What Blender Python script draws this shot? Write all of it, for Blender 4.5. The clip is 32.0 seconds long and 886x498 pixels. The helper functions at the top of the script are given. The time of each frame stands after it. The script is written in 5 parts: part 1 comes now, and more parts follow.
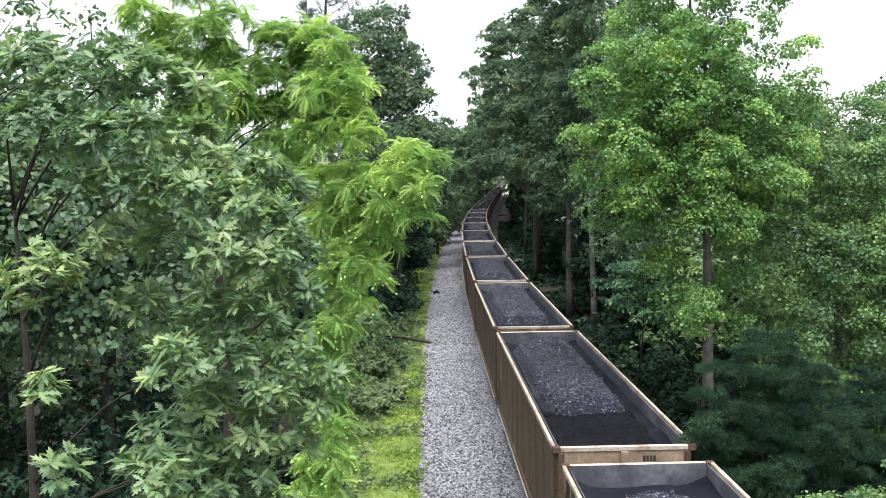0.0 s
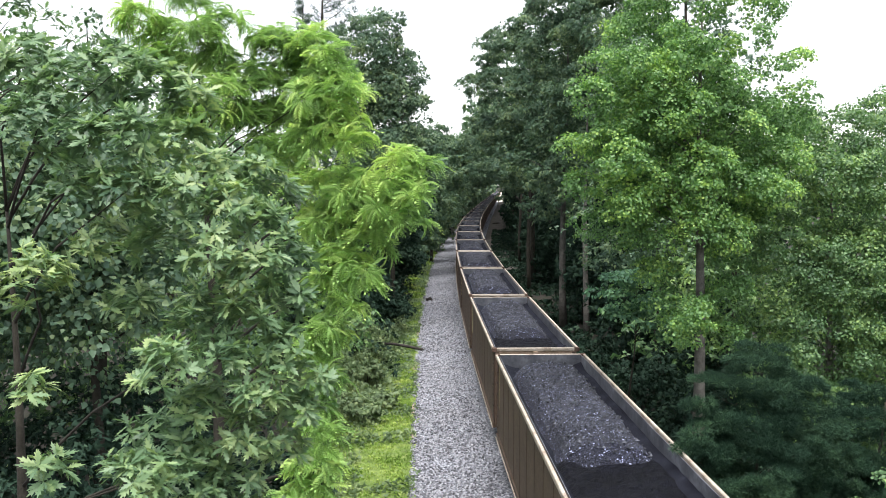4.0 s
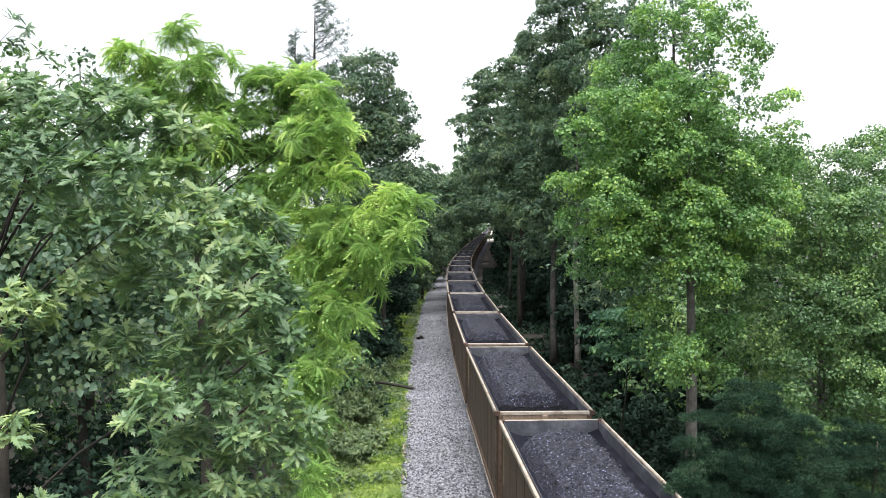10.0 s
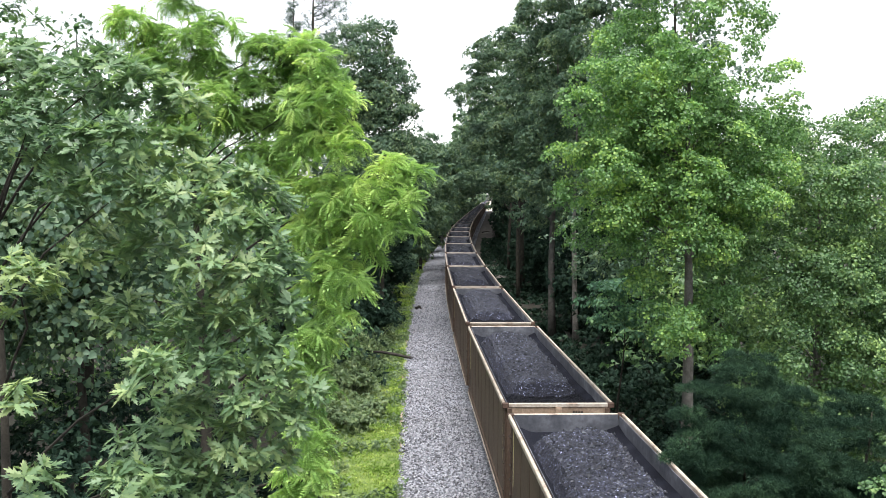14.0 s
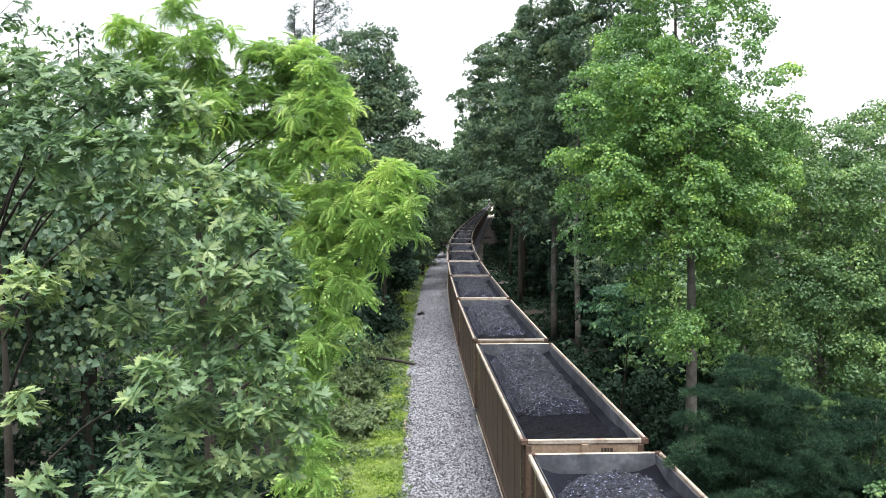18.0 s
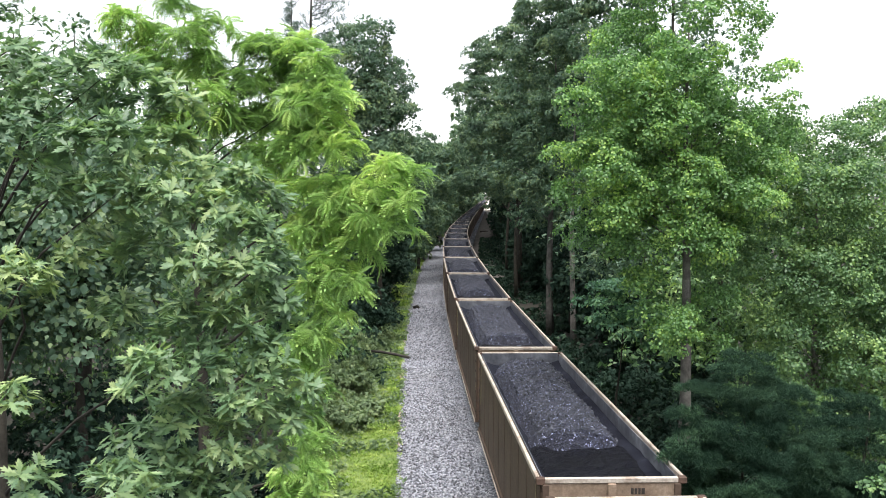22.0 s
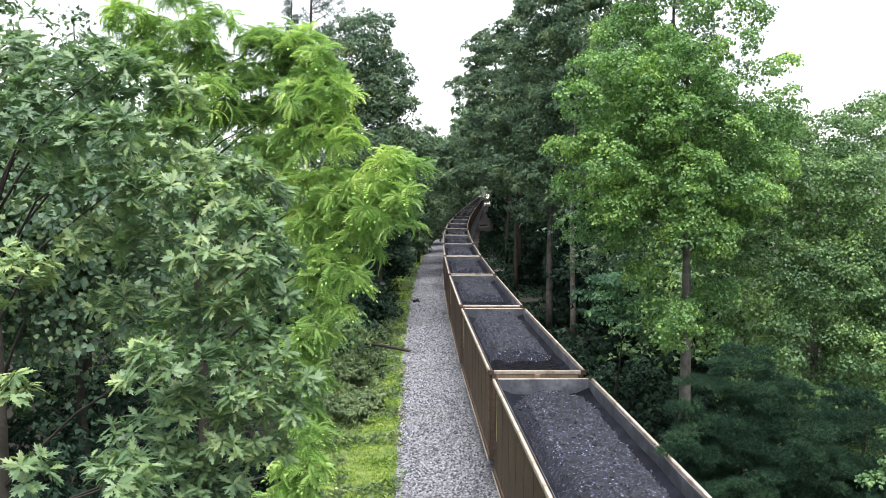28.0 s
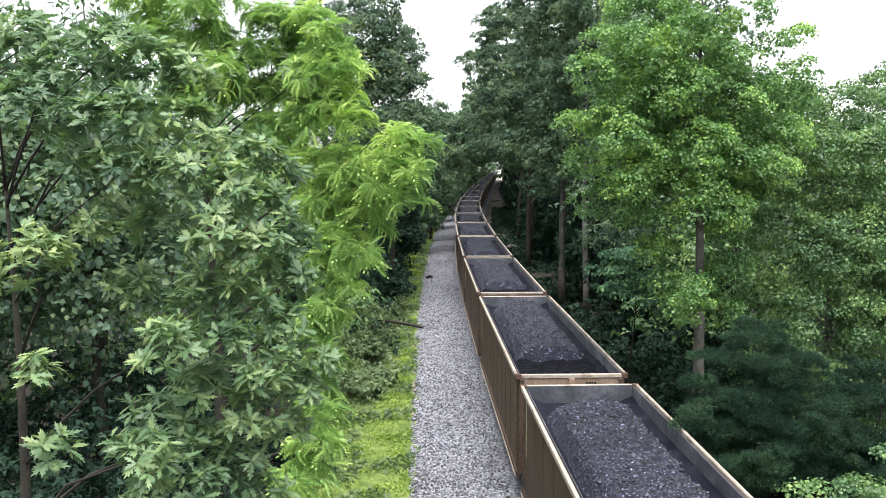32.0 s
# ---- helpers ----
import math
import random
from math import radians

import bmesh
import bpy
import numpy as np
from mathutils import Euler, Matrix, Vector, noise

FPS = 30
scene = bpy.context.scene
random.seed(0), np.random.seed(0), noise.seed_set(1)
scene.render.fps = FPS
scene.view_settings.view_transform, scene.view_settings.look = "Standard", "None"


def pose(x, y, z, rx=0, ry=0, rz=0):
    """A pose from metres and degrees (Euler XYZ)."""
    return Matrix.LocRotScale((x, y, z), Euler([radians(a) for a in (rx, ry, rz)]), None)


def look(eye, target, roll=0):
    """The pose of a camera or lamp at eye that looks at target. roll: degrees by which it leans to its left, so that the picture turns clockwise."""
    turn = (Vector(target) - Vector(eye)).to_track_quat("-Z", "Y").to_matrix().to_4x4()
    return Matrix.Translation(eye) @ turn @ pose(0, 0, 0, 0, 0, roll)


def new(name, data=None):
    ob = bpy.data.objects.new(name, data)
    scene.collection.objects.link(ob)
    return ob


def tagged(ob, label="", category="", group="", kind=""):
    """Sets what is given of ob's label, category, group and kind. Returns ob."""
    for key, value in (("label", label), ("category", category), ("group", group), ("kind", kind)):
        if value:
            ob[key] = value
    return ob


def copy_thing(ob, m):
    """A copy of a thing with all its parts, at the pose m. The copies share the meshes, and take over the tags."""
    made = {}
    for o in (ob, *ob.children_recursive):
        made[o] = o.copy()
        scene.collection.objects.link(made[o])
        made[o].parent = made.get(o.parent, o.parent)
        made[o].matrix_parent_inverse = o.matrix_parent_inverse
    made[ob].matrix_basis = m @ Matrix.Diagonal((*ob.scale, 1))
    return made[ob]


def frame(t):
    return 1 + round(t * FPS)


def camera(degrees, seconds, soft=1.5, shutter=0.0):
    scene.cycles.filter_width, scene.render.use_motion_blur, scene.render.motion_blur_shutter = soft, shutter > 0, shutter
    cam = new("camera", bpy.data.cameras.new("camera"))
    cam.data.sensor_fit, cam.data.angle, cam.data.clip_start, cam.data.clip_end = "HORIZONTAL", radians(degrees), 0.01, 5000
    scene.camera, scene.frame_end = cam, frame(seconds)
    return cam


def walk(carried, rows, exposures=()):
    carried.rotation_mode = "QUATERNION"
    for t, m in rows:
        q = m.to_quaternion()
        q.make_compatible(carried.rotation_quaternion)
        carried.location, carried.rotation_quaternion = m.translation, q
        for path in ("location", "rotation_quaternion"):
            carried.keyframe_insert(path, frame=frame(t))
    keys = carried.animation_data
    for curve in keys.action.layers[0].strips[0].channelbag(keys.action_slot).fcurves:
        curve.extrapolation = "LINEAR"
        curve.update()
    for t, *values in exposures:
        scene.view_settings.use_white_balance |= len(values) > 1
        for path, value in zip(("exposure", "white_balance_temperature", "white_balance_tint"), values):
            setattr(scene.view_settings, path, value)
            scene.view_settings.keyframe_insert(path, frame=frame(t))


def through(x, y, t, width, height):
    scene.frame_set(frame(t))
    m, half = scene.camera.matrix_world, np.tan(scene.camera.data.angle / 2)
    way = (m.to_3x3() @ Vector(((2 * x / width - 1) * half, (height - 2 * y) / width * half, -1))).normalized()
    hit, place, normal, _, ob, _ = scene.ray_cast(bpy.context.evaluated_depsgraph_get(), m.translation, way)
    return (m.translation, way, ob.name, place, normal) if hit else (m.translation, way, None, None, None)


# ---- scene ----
# ---- camera: a phone held over the rail of a road bridge ----
EYE = (0.0, 0.0, 9.86)
cam = camera(52.5, 32.0, soft=0.8)
# seconds, tilt, roll, yaw
PATH = [
    (0, 85.35, 0.79, 0.03), (0.5, 85.35, 0.97, -0.07), (1, 85.70, 0.70, -0.48), (1.5, 85.87, 0.76, -0.80),
    (2, 85.74, 0.68, -0.73), (2.5, 85.64, 0.65, -0.58), (4.5, 85.86, -0.07, -0.31), (5, 85.93, 0.10, -0.50),
    (5.5, 86.14, 0.13, -0.39), (6, 86.36, 0.25, -0.57), (6.5, 86.66, 0.27, -0.81), (7, 86.87, 0.36, -0.93),
    (7.5, 87.06, 0.33, -1.14), (8, 87.42, 0.22, -1.13), (8.5, 87.71, 0.14, -1.13), (9, 87.96, 0.07, -0.97),
    (9.5, 88.30, -0.02, -0.93), (10, 88.25, -0.02, -0.90), (10.5, 88.45, 0.04, -0.75), (11, 88.88, 0.03, -0.64),
    (11.5, 89.15, -0.08, -0.70), (12, 89.36, -0.19, -0.71), (12.5, 89.06, -0.44, -0.69), (13, 87.87, -0.72, -0.80),
    (13.5, 88.03, -0.71, -0.81), (14, 86.34, -0.32, -0.98), (14.5, 85.56, 0.35, -0.76), (16.5, 85.95, 0.26, -0.81),
    (17, 86.14, 0.18, -0.80), (17.5, 86.28, 0.08, -0.97), (18, 86.72, 0.09, -0.86), (18.5, 86.89, 0.08, -0.88),
    (19, 86.93, -0.09, -0.95), (19.5, 86.89, -0.11, -1.01), (20, 86.78, -0.17, -1.04), (20.5, 86.81, -0.13, -1.26),
    (21, 86.49, -0.06, -1.24), (21.5, 86.30, -0.20, -1.11), (22, 86.31, -0.31, -1.11), (22.5, 86.30, -0.29, -1.14),
    (23, 86.34, -0.09, -1.25), (23.5, 86.36, -0.04, -1.31), (24, 86.49, -0.09, -1.25), (24.5, 86.54, -0.15, -1.25),
    (25, 86.58, -0.19, -1.25), (25.5, 86.45, -0.15, -1.11), (27.5, 85.85, -0.19, -0.97), (28, 85.91, -0.39, -1.10),
    (28.5, 85.93, -0.43, -1.12), (29, 86.05, -0.33, -1.18), (29.5, 85.99, -0.11, -1.02), (30, 85.61, -0.18, -0.92),
    (30.5, 84.37, -0.15, -0.59), (31, 83.92, -0.00, -0.11), (31.5, 84.34, 0.01, -0.20), (32, 84.39, 0.19, -0.36),
]
EXPOSURES = [(0, 1.18), (8.5, 1.18), (10, 1.12), (11.5, 1.05), (12.5, 1.04), (13.2, 1.11), (14.2, 1.18), (30, 1.18), (31, 1.25), (32, 1.22)]
walk(cam, [(t, pose(*EYE, rx, ry, rz)) for t, rx, ry, rz in PATH], EXPOSURES)

# ---- light: bright hazy sky, soft sun high behind thin cloud ----
scene.view_settings.exposure = 1.18
SUN_UP, SUN_ROUND = radians(74), radians(176)
world = bpy.data.worlds.new("hazy_sky")
scene.world = world
world.use_nodes = True
wn, wl = world.node_tree.nodes, world.node_tree.links
sky = wn.new("ShaderNodeTexSky")
sky.sky_type, sky.sun_disc = "NISHITA", False
sky.sun_elevation, sky.sun_rotation, sky.dust_density = SUN_UP, SUN_ROUND, 1.0
haze = wn.new("ShaderNodeHueSaturation")
haze.inputs["Saturation"].default_value = 0.22
wl.new(sky.outputs[0], haze.inputs["Color"])
wl.new(haze.outputs[0], wn["Background"].inputs["Color"])
wn["Background"].inputs["Strength"].default_value = 0.14
sun = new("sun", bpy.data.lights.new("sun", "SUN"))
sun.data.energy, sun.data.angle, sun.data.color = 3.9, radians(55), (1.0, 0.955, 0.89)
sun_way = Vector((math.sin(SUN_ROUND) * math.cos(SUN_UP), math.cos(SUN_ROUND) * math.cos(SUN_UP), math.sin(SUN_UP)))
sun.matrix_world = look(sun_way * 50, (0, 0, 0))


# ---- materials ----
def nodes_of(name):
    m = bpy.data.materials.new(name)
    m.use_nodes = True
    return m, m.node_tree.nodes, m.node_tree.links


def ramp_node(n, stops):
    r = n.new("ShaderNodeValToRGB")
    e = r.color_ramp.elements
    while len(e) < len(stops):
        e.new(0.5)
    for k, (p, c) in zip(e, stops):
        k.position, k.color = p, (*c, 1)
    return r


def noise_node(n, l, scale, detail=4.0, rough=0.6, coords="Object"):
    tc, t = n.new("ShaderNodeTexCoord"), n.new("ShaderNodeTexNoise")
    t.inputs["Scale"].default_value, t.inputs["Detail"].default_value, t.inputs["Roughness"].default_value = scale, detail, rough
    l.new(tc.outputs[coords], t.inputs["Vector"])
    return t


def mixed(n, l, kind, fac, a, b):
    x = n.new("ShaderNodeMix")
    x.data_type, x.blend_type = "RGBA", kind
    for sock, v in ((x.inputs[0], fac), (x.inputs[6], a), (x.inputs[7], b)):
        if hasattr(v, "links"):
            l.new(v, sock)
        else:
            sock.default_value = v if isinstance(v, float) else (*v, 1)
    return x.outputs[2]


def surface(name, stops, scale, fine=None, rough=0.8, metal=0.0, bump=0.3, bump_scale=60.0, spread=0.25, fine_amount=0.5, gloss=0.4):
    """A rough mineral, paint or wood surface: a colour ramp over coarse noise, finer grain on it, and relief."""
    m, n, l = nodes_of(name)
    b = n["Principled BSDF"]
    co = noise_node(n, l, scale)
    r = ramp_node(n, stops)
    l.new(co.outputs[0], r.inputs[0])
    fi = noise_node(n, l, fine or scale * 12, 5.0)
    fr = ramp_node(n, [(0.3, (0.45, 0.45, 0.45)), (0.7, (1.35, 1.35, 1.35))])
    l.new(fi.outputs[0], fr.inputs[0])
    c = mixed(n, l, "MULTIPLY", fine_amount, r.outputs[0], fr.outputs[0])
    info = n.new("ShaderNodeObjectInfo")
    pr = ramp_node(n, [(0.0, (1 - spread,) * 3), (1.0, (1 + spread,) * 3)])
    l.new(info.outputs["Random"], pr.inputs[0])
    c = mixed(n, l, "MULTIPLY", 1.0, c, pr.outputs[0])
    l.new(c, b.inputs["Base Color"])
    b.inputs["Roughness"].default_value, b.inputs["Metallic"].default_value, b.inputs["Specular IOR Level"].default_value = rough, metal, gloss
    bn = noise_node(n, l, bump_scale, 5.0)
    bp = n.new("ShaderNodeBump")
    bp.inputs["Strength"].default_value, bp.inputs["Distance"].default_value = bump, 0.02
    l.new(bn.outputs[0], bp.inputs["Height"])
    l.new(bp.outputs[0], b.inputs["Normal"])
    return m


def leaf_mat(name, dark, light, young, through=0.35, rough=0.45, gloss=0.35):
    """Leaves: each leaf its own shade, patches of younger growth, light that shines through."""
    m, n, l = nodes_of(name)
    b, out = n["Principled BSDF"], n["Material Output"]
    geo = n.new("ShaderNodeNewGeometry")
    r = ramp_node(n, [(0.0, dark), (0.55, light), (0.9, young)])
    patch = noise_node(n, l, 0.6, 2.0)
    add = n.new("ShaderNodeMath")
    add.operation = "MULTIPLY_ADD"
    l.new(geo.outputs["Random Per Island"], add.inputs[0])
    add.inputs[1].default_value = 0.5
    sc = n.new("ShaderNodeMapRange")
    sc.inputs[1].default_value, sc.inputs[2].default_value = 0.35, 0.7
    sc.inputs[3].default_value, sc.inputs[4].default_value = 0.0, 0.55
    l.new(patch.outputs[0], sc.inputs[0])
    l.new(sc.outputs[0], add.inputs[2])
    l.new(add.outputs[0], r.inputs[0])
    l.new(r.outputs[0], b.inputs["Base Color"])
    b.inputs["Roughness"].default_value, b.inputs["Specular IOR Level"].default_value = rough, gloss
    tl = n.new("ShaderNodeBsdfTranslucent")
    l.new(mixed(n, l, "MULTIPLY", 1.0, r.outputs[0], (1.2, 1.3, 0.8)), tl.inputs["Color"])
    mx = n.new("ShaderNodeMixShader")
    mx.inputs[0].default_value = through
    l.new(b.outputs[0], mx.inputs[1])
    l.new(tl.outputs[0], mx.inputs[2])
    l.new(mx.outputs[0], out.inputs[0])
    return m


OAK_LEAF = leaf_mat("oak_leaf", (0.040, 0.088, 0.058), (0.152, 0.249, 0.127), (0.3, 0.38, 0.165), 0.36, 0.42, 0.45)
LOCUST_LEAF = leaf_mat("pinnate_leaf", (0.110, 0.22, 0.084), (0.339, 0.526, 0.167), (0.629, 0.762, 0.263), 0.42, 0.42, 0.4)
TULIP_LEAF = leaf_mat("broad_leaf", (0.048, 0.110, 0.051), (0.153, 0.291, 0.103), (0.379, 0.538, 0.150), 0.4, 0.45, 0.4)
MAPLE_LEAF = leaf_mat("maple_leaf", (0.037, 0.083, 0.045), (0.120, 0.220, 0.097), (0.299, 0.428, 0.154), 0.36, 0.45, 0.4)
WOOD_LEAF = leaf_mat("wood_leaf", (0.037, 0.078, 0.057), (0.097, 0.165, 0.105), (0.209, 0.28, 0.137), 0.3, 0.5, 0.3)
SAPLING_LEAF = leaf_mat("sapling_leaf", (0.025, 0.06, 0.045), (0.087, 0.189, 0.115), (0.217, 0.362, 0.168), 0.3, 0.55, 0.2)
SHRUB_LEAF = leaf_mat("shrub_leaf", (0.057, 0.0943, 0.054), (0.144, 0.209, 0.108), (0.270, 0.326, 0.162), 0.33, 0.5, 0.3)
# Near-black leaf colour that carries the shade of the understory.
SHADE_LEAF = leaf_mat("pine_needle", (0.0096, 0.024, 0.018), (0.02, 0.0416, 0.029), (0.0467, 0.0833, 0.052), 0.12, 0.7, 0.1)
# Blue-green needles, lightened so the colour holds the far pines' haze and glare.
HAZED_NEEDLE = leaf_mat("blue_green_needle", (0.03, 0.055, 0.048), (0.07, 0.115, 0.095), (0.14, 0.19, 0.15), 0.2, 0.6, 0.2)
PINE_NEEDLE = leaf_mat("soft_pine_needle", (0.007, 0.02, 0.013), (0.02, 0.046, 0.03), (0.06, 0.115, 0.062), 0.12, 0.75, 0.08)
GRASS = leaf_mat("grass_blade", (0.07, 0.13, 0.025), (0.2, 0.31, 0.065), (0.42, 0.48, 0.15), 0.35, 0.6, 0.2)
BARK = surface("grey_bark", [(0.3, (0.06, 0.055, 0.05)), (0.7, (0.17, 0.16, 0.147))], 3.0, 25.0, 0.95, 0, 0.8, 30.0)
DARK_BARK = surface("dark_bark", [(0.3, (0.018, 0.016, 0.012)), (0.7, (0.05, 0.045, 0.035))], 4.0, 30.0, 0.95, 0, 0.8, 30.0)
TURF = surface("mown_turf", [(0.3, (0.06, 0.095, 0.025)), (0.5, (0.14, 0.21, 0.05)), (0.72, (0.26, 0.32, 0.1))], 2.2, 21.0, 0.95, 0, 0.8, 25.0)
PALE_SOIL = surface("pale_soil", [(0.3, (0.35, 0.32, 0.27)), (0.7, (0.55, 0.52, 0.46))], 0.2, 3.0, 0.95)
# Floor colour taken down to near black for the shade under the canopy.
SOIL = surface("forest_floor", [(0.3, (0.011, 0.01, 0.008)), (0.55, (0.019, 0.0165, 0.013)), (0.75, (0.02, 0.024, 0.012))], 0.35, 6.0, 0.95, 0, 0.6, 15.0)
RAIL_STEEL = surface("rail_steel", [(0.3, (0.12, 0.07, 0.045)), (0.7, (0.22, 0.13, 0.08))], 4.0, 40.0, 0.6, 0.5)
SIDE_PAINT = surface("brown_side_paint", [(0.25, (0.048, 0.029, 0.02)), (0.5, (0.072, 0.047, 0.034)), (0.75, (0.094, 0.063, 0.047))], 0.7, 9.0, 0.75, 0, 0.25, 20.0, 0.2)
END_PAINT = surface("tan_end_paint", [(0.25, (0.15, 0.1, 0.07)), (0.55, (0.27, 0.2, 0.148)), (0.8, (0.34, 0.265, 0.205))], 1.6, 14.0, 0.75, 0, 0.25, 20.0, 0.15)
CHORD_PAINT = surface("worn_pale_chord", [(0.25, (0.15, 0.105, 0.08)), (0.45, (0.33, 0.285, 0.245)), (0.8, (0.47, 0.435, 0.395))], 2.2, 18.0, 0.65, 0, 0.3, 25.0, 0.12)
INNER_WALL = surface("dusty_inner_wall", [(0.25, (0.04, 0.043, 0.055)), (0.5, (0.1, 0.107, 0.13)), (0.8, (0.24, 0.25, 0.29))], 1.1, 8.0, 0.6, 0.2, 0.2, 20.0, 0.15)
DARK_IRON = surface("dark_iron", [(0.3, (0.03, 0.025, 0.02)), (0.7, (0.08, 0.06, 0.045))], 3.0, 25.0, 0.8, 0.3)
DARK_MARK = surface("dark_mark", [(0.3, (0.02, 0.018, 0.016)), (0.7, (0.05, 0.04, 0.035))], 9.0, 40.0, 0.8)
LOG_WOOD = surface("dead_wood", [(0.3, (0.012, 0.011, 0.01)), (0.7, (0.035, 0.031, 0.028))], 5.0, 30.0, 0.95)


def coal_mat(name, light, gloss=0.5):
    m, n, l = nodes_of(name)
    b = n["Principled BSDF"]
    v = n.new("ShaderNodeTexVoronoi")
    v.inputs["Scale"].default_value = 33.0
    tc = n.new("ShaderNodeTexCoord")
    l.new(tc.outputs["Object"], v.inputs["Vector"])
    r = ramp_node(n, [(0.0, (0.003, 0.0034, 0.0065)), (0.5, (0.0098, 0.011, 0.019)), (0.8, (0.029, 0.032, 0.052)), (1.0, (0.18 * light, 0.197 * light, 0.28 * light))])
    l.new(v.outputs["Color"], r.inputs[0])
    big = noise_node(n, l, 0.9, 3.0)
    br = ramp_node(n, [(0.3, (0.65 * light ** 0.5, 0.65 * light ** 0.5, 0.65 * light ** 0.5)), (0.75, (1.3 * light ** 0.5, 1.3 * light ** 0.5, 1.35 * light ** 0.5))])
    l.new(big.outputs[0], br.inputs[0])
    l.new(mixed(n, l, "MULTIPLY", 1.0, r.outputs[0], br.outputs[0]), b.inputs["Base Color"])
    b.inputs["Roughness"].default_value, b.inputs["Specular IOR Level"].default_value = 0.5, gloss
    bp = n.new("ShaderNodeBump")
    bp.inputs["Strength"].default_value, bp.inputs["Distance"].default_value = 0.9, 0.05
    l.new(v.outputs["Distance"], bp.inputs["Height"])
    l.new(bp.outputs[0], b.inputs["Normal"])
    return m


def ballast_mat():
    m, n, l = nodes_of("crushed_stone")
    b = n["Principled BSDF"]
    tc, v = n.new("ShaderNodeTexCoord"), n.new("ShaderNodeTexVoronoi")
    v.inputs["Scale"].default_value = 21.0
    l.new(tc.outputs["Object"], v.inputs["Vector"])
    r = ramp_node(n, [(0.0, (0.03, 0.032, 0.04)), (0.4, (0.125, 0.134, 0.165)), (0.68, (0.28, 0.297, 0.35)), (1.0, (0.6, 0.62, 0.68))])
    l.new(v.outputs["Color"], r.inputs[0])
    big = noise_node(n, l, 0.3, 4.0)
    br = ramp_node(n, [(0.3, (0.72, 0.7, 0.68)), (0.7, (1.12, 1.12, 1.13))])
    l.new(big.outputs[0], br.inputs[0])
    l.new(mixed(n, l, "MULTIPLY", 1.0, r.outputs[0], br.outputs[0]), b.inputs["Base Color"])
    b.inputs["Roughness"].default_value = 0.9
    bp = n.new("ShaderNodeBump")
    bp.inputs["Strength"].default_value, bp.inputs["Distance"].default_value = 1.0, 0.06
    l.new(v.outputs["Distance"], bp.inputs["Height"])
    l.new(bp.outputs[0], b.inputs["Normal"])
    return m


def stone_mat():
    m, n, l = nodes_of("loose_stone")
    geo = n.new("ShaderNodeNewGeometry")
    r = ramp_node(n, [(0.0, (0.035, 0.037, 0.046)), (0.6, (0.15, 0.157, 0.187)), (1.0, (0.48, 0.49, 0.55))])
    l.new(geo.outputs["Random Per Island"], r.inputs[0])
    g = noise_node(n, l, 30.0)
    l.new(mixed(n, l, "MULTIPLY", 0.4, r.outputs[0], g.outputs["Color"]), n["Principled BSDF"].inputs["Base Color"])
    n["Principled BSDF"].inputs["Roughness"].default_value = 0.85
    return m


STONE = stone_mat()
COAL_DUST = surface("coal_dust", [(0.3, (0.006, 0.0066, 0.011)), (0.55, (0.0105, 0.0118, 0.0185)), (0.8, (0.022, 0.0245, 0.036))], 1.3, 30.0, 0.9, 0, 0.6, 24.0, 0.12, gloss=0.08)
def lump_mat():
    m, n, l = nodes_of("coal_lump")
    geo = n.new("ShaderNodeNewGeometry")
    r = ramp_node(n, [(0.0, (0.008, 0.009, 0.014)), (0.55, (0.035, 0.038, 0.052)), (0.85, (0.06, 0.066, 0.088)), (1.0, (0.14, 0.15, 0.185))])
    l.new(geo.outputs["Random Per Island"], r.inputs[0])
    g = noise_node(n, l, 40.0)
    l.new(mixed(n, l, "MULTIPLY", 0.4, r.outputs[0], g.outputs["Color"]), n["Principled BSDF"].inputs["Base Color"])
    n["Principled BSDF"].inputs["Roughness"].default_value = 0.45
    return m


COAL_LUMP = lump_mat()
# One coal ramp: brighter for the mound, much darker at its foot.
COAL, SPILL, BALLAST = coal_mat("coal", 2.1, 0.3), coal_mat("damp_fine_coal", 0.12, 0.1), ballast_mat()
DIRT = surface("packed_dirt", [(0.3, (0.045, 0.04, 0.037)), (0.55, (0.09, 0.083, 0.078)), (0.8, (0.15, 0.14, 0.13))], 0.5, 7.0, 0.95, 0, 0.6, 15.0)
EDGE_SOIL = surface("pinkish_soil", [(0.3, (0.16, 0.125, 0.1)), (0.7, (0.36, 0.29, 0.24))], 1.5, 16.0, 0.95, 0, 0.8, 30.0)
RUSTY_CAP = surface("rusty_dark_steel", [(0.3, (0.035, 0.02, 0.015)), (0.7, (0.1, 0.06, 0.045))], 5.0, 30.0, 0.8)
STRIPE = surface("yellow_white_stripe", [(0.3, (0.36, 0.33, 0.16)), (0.7, (0.52, 0.48, 0.26))], 4.0, 22.0, 0.7)

# ---- the line of the track ----
BEND_AT = (0, 40, 80, 130, 165, 200, 300)
BEND = (-0.00010, 0.00071, 0.00066, 0.00078, 0.0003, 0.0001, 0.0)
_s = np.arange(0.0, 900.0, 1.0)
_h = radians(-1.76) + np.concatenate([[0], np.cumsum(np.interp(_s, BEND_AT, BEND)[:-1])])
_x = 4.6 + np.concatenate([[0], np.cumsum(np.sin(_h[:-1]))])
_y = np.concatenate([[0], np.cumsum(np.cos(_h[:-1]))])


def track(s):
    """Place and heading (radians, clockwise from ahead) of the track's middle, s metres along it."""
    if s < 0:
        return 4.6 + s * math.sin(_h[0]), s * math.cos(_h[0]), _h[0]
    return float(np.interp(s, _s, _x)), float(np.interp(s, _s, _y)), float(np.interp(s, _s, _h))


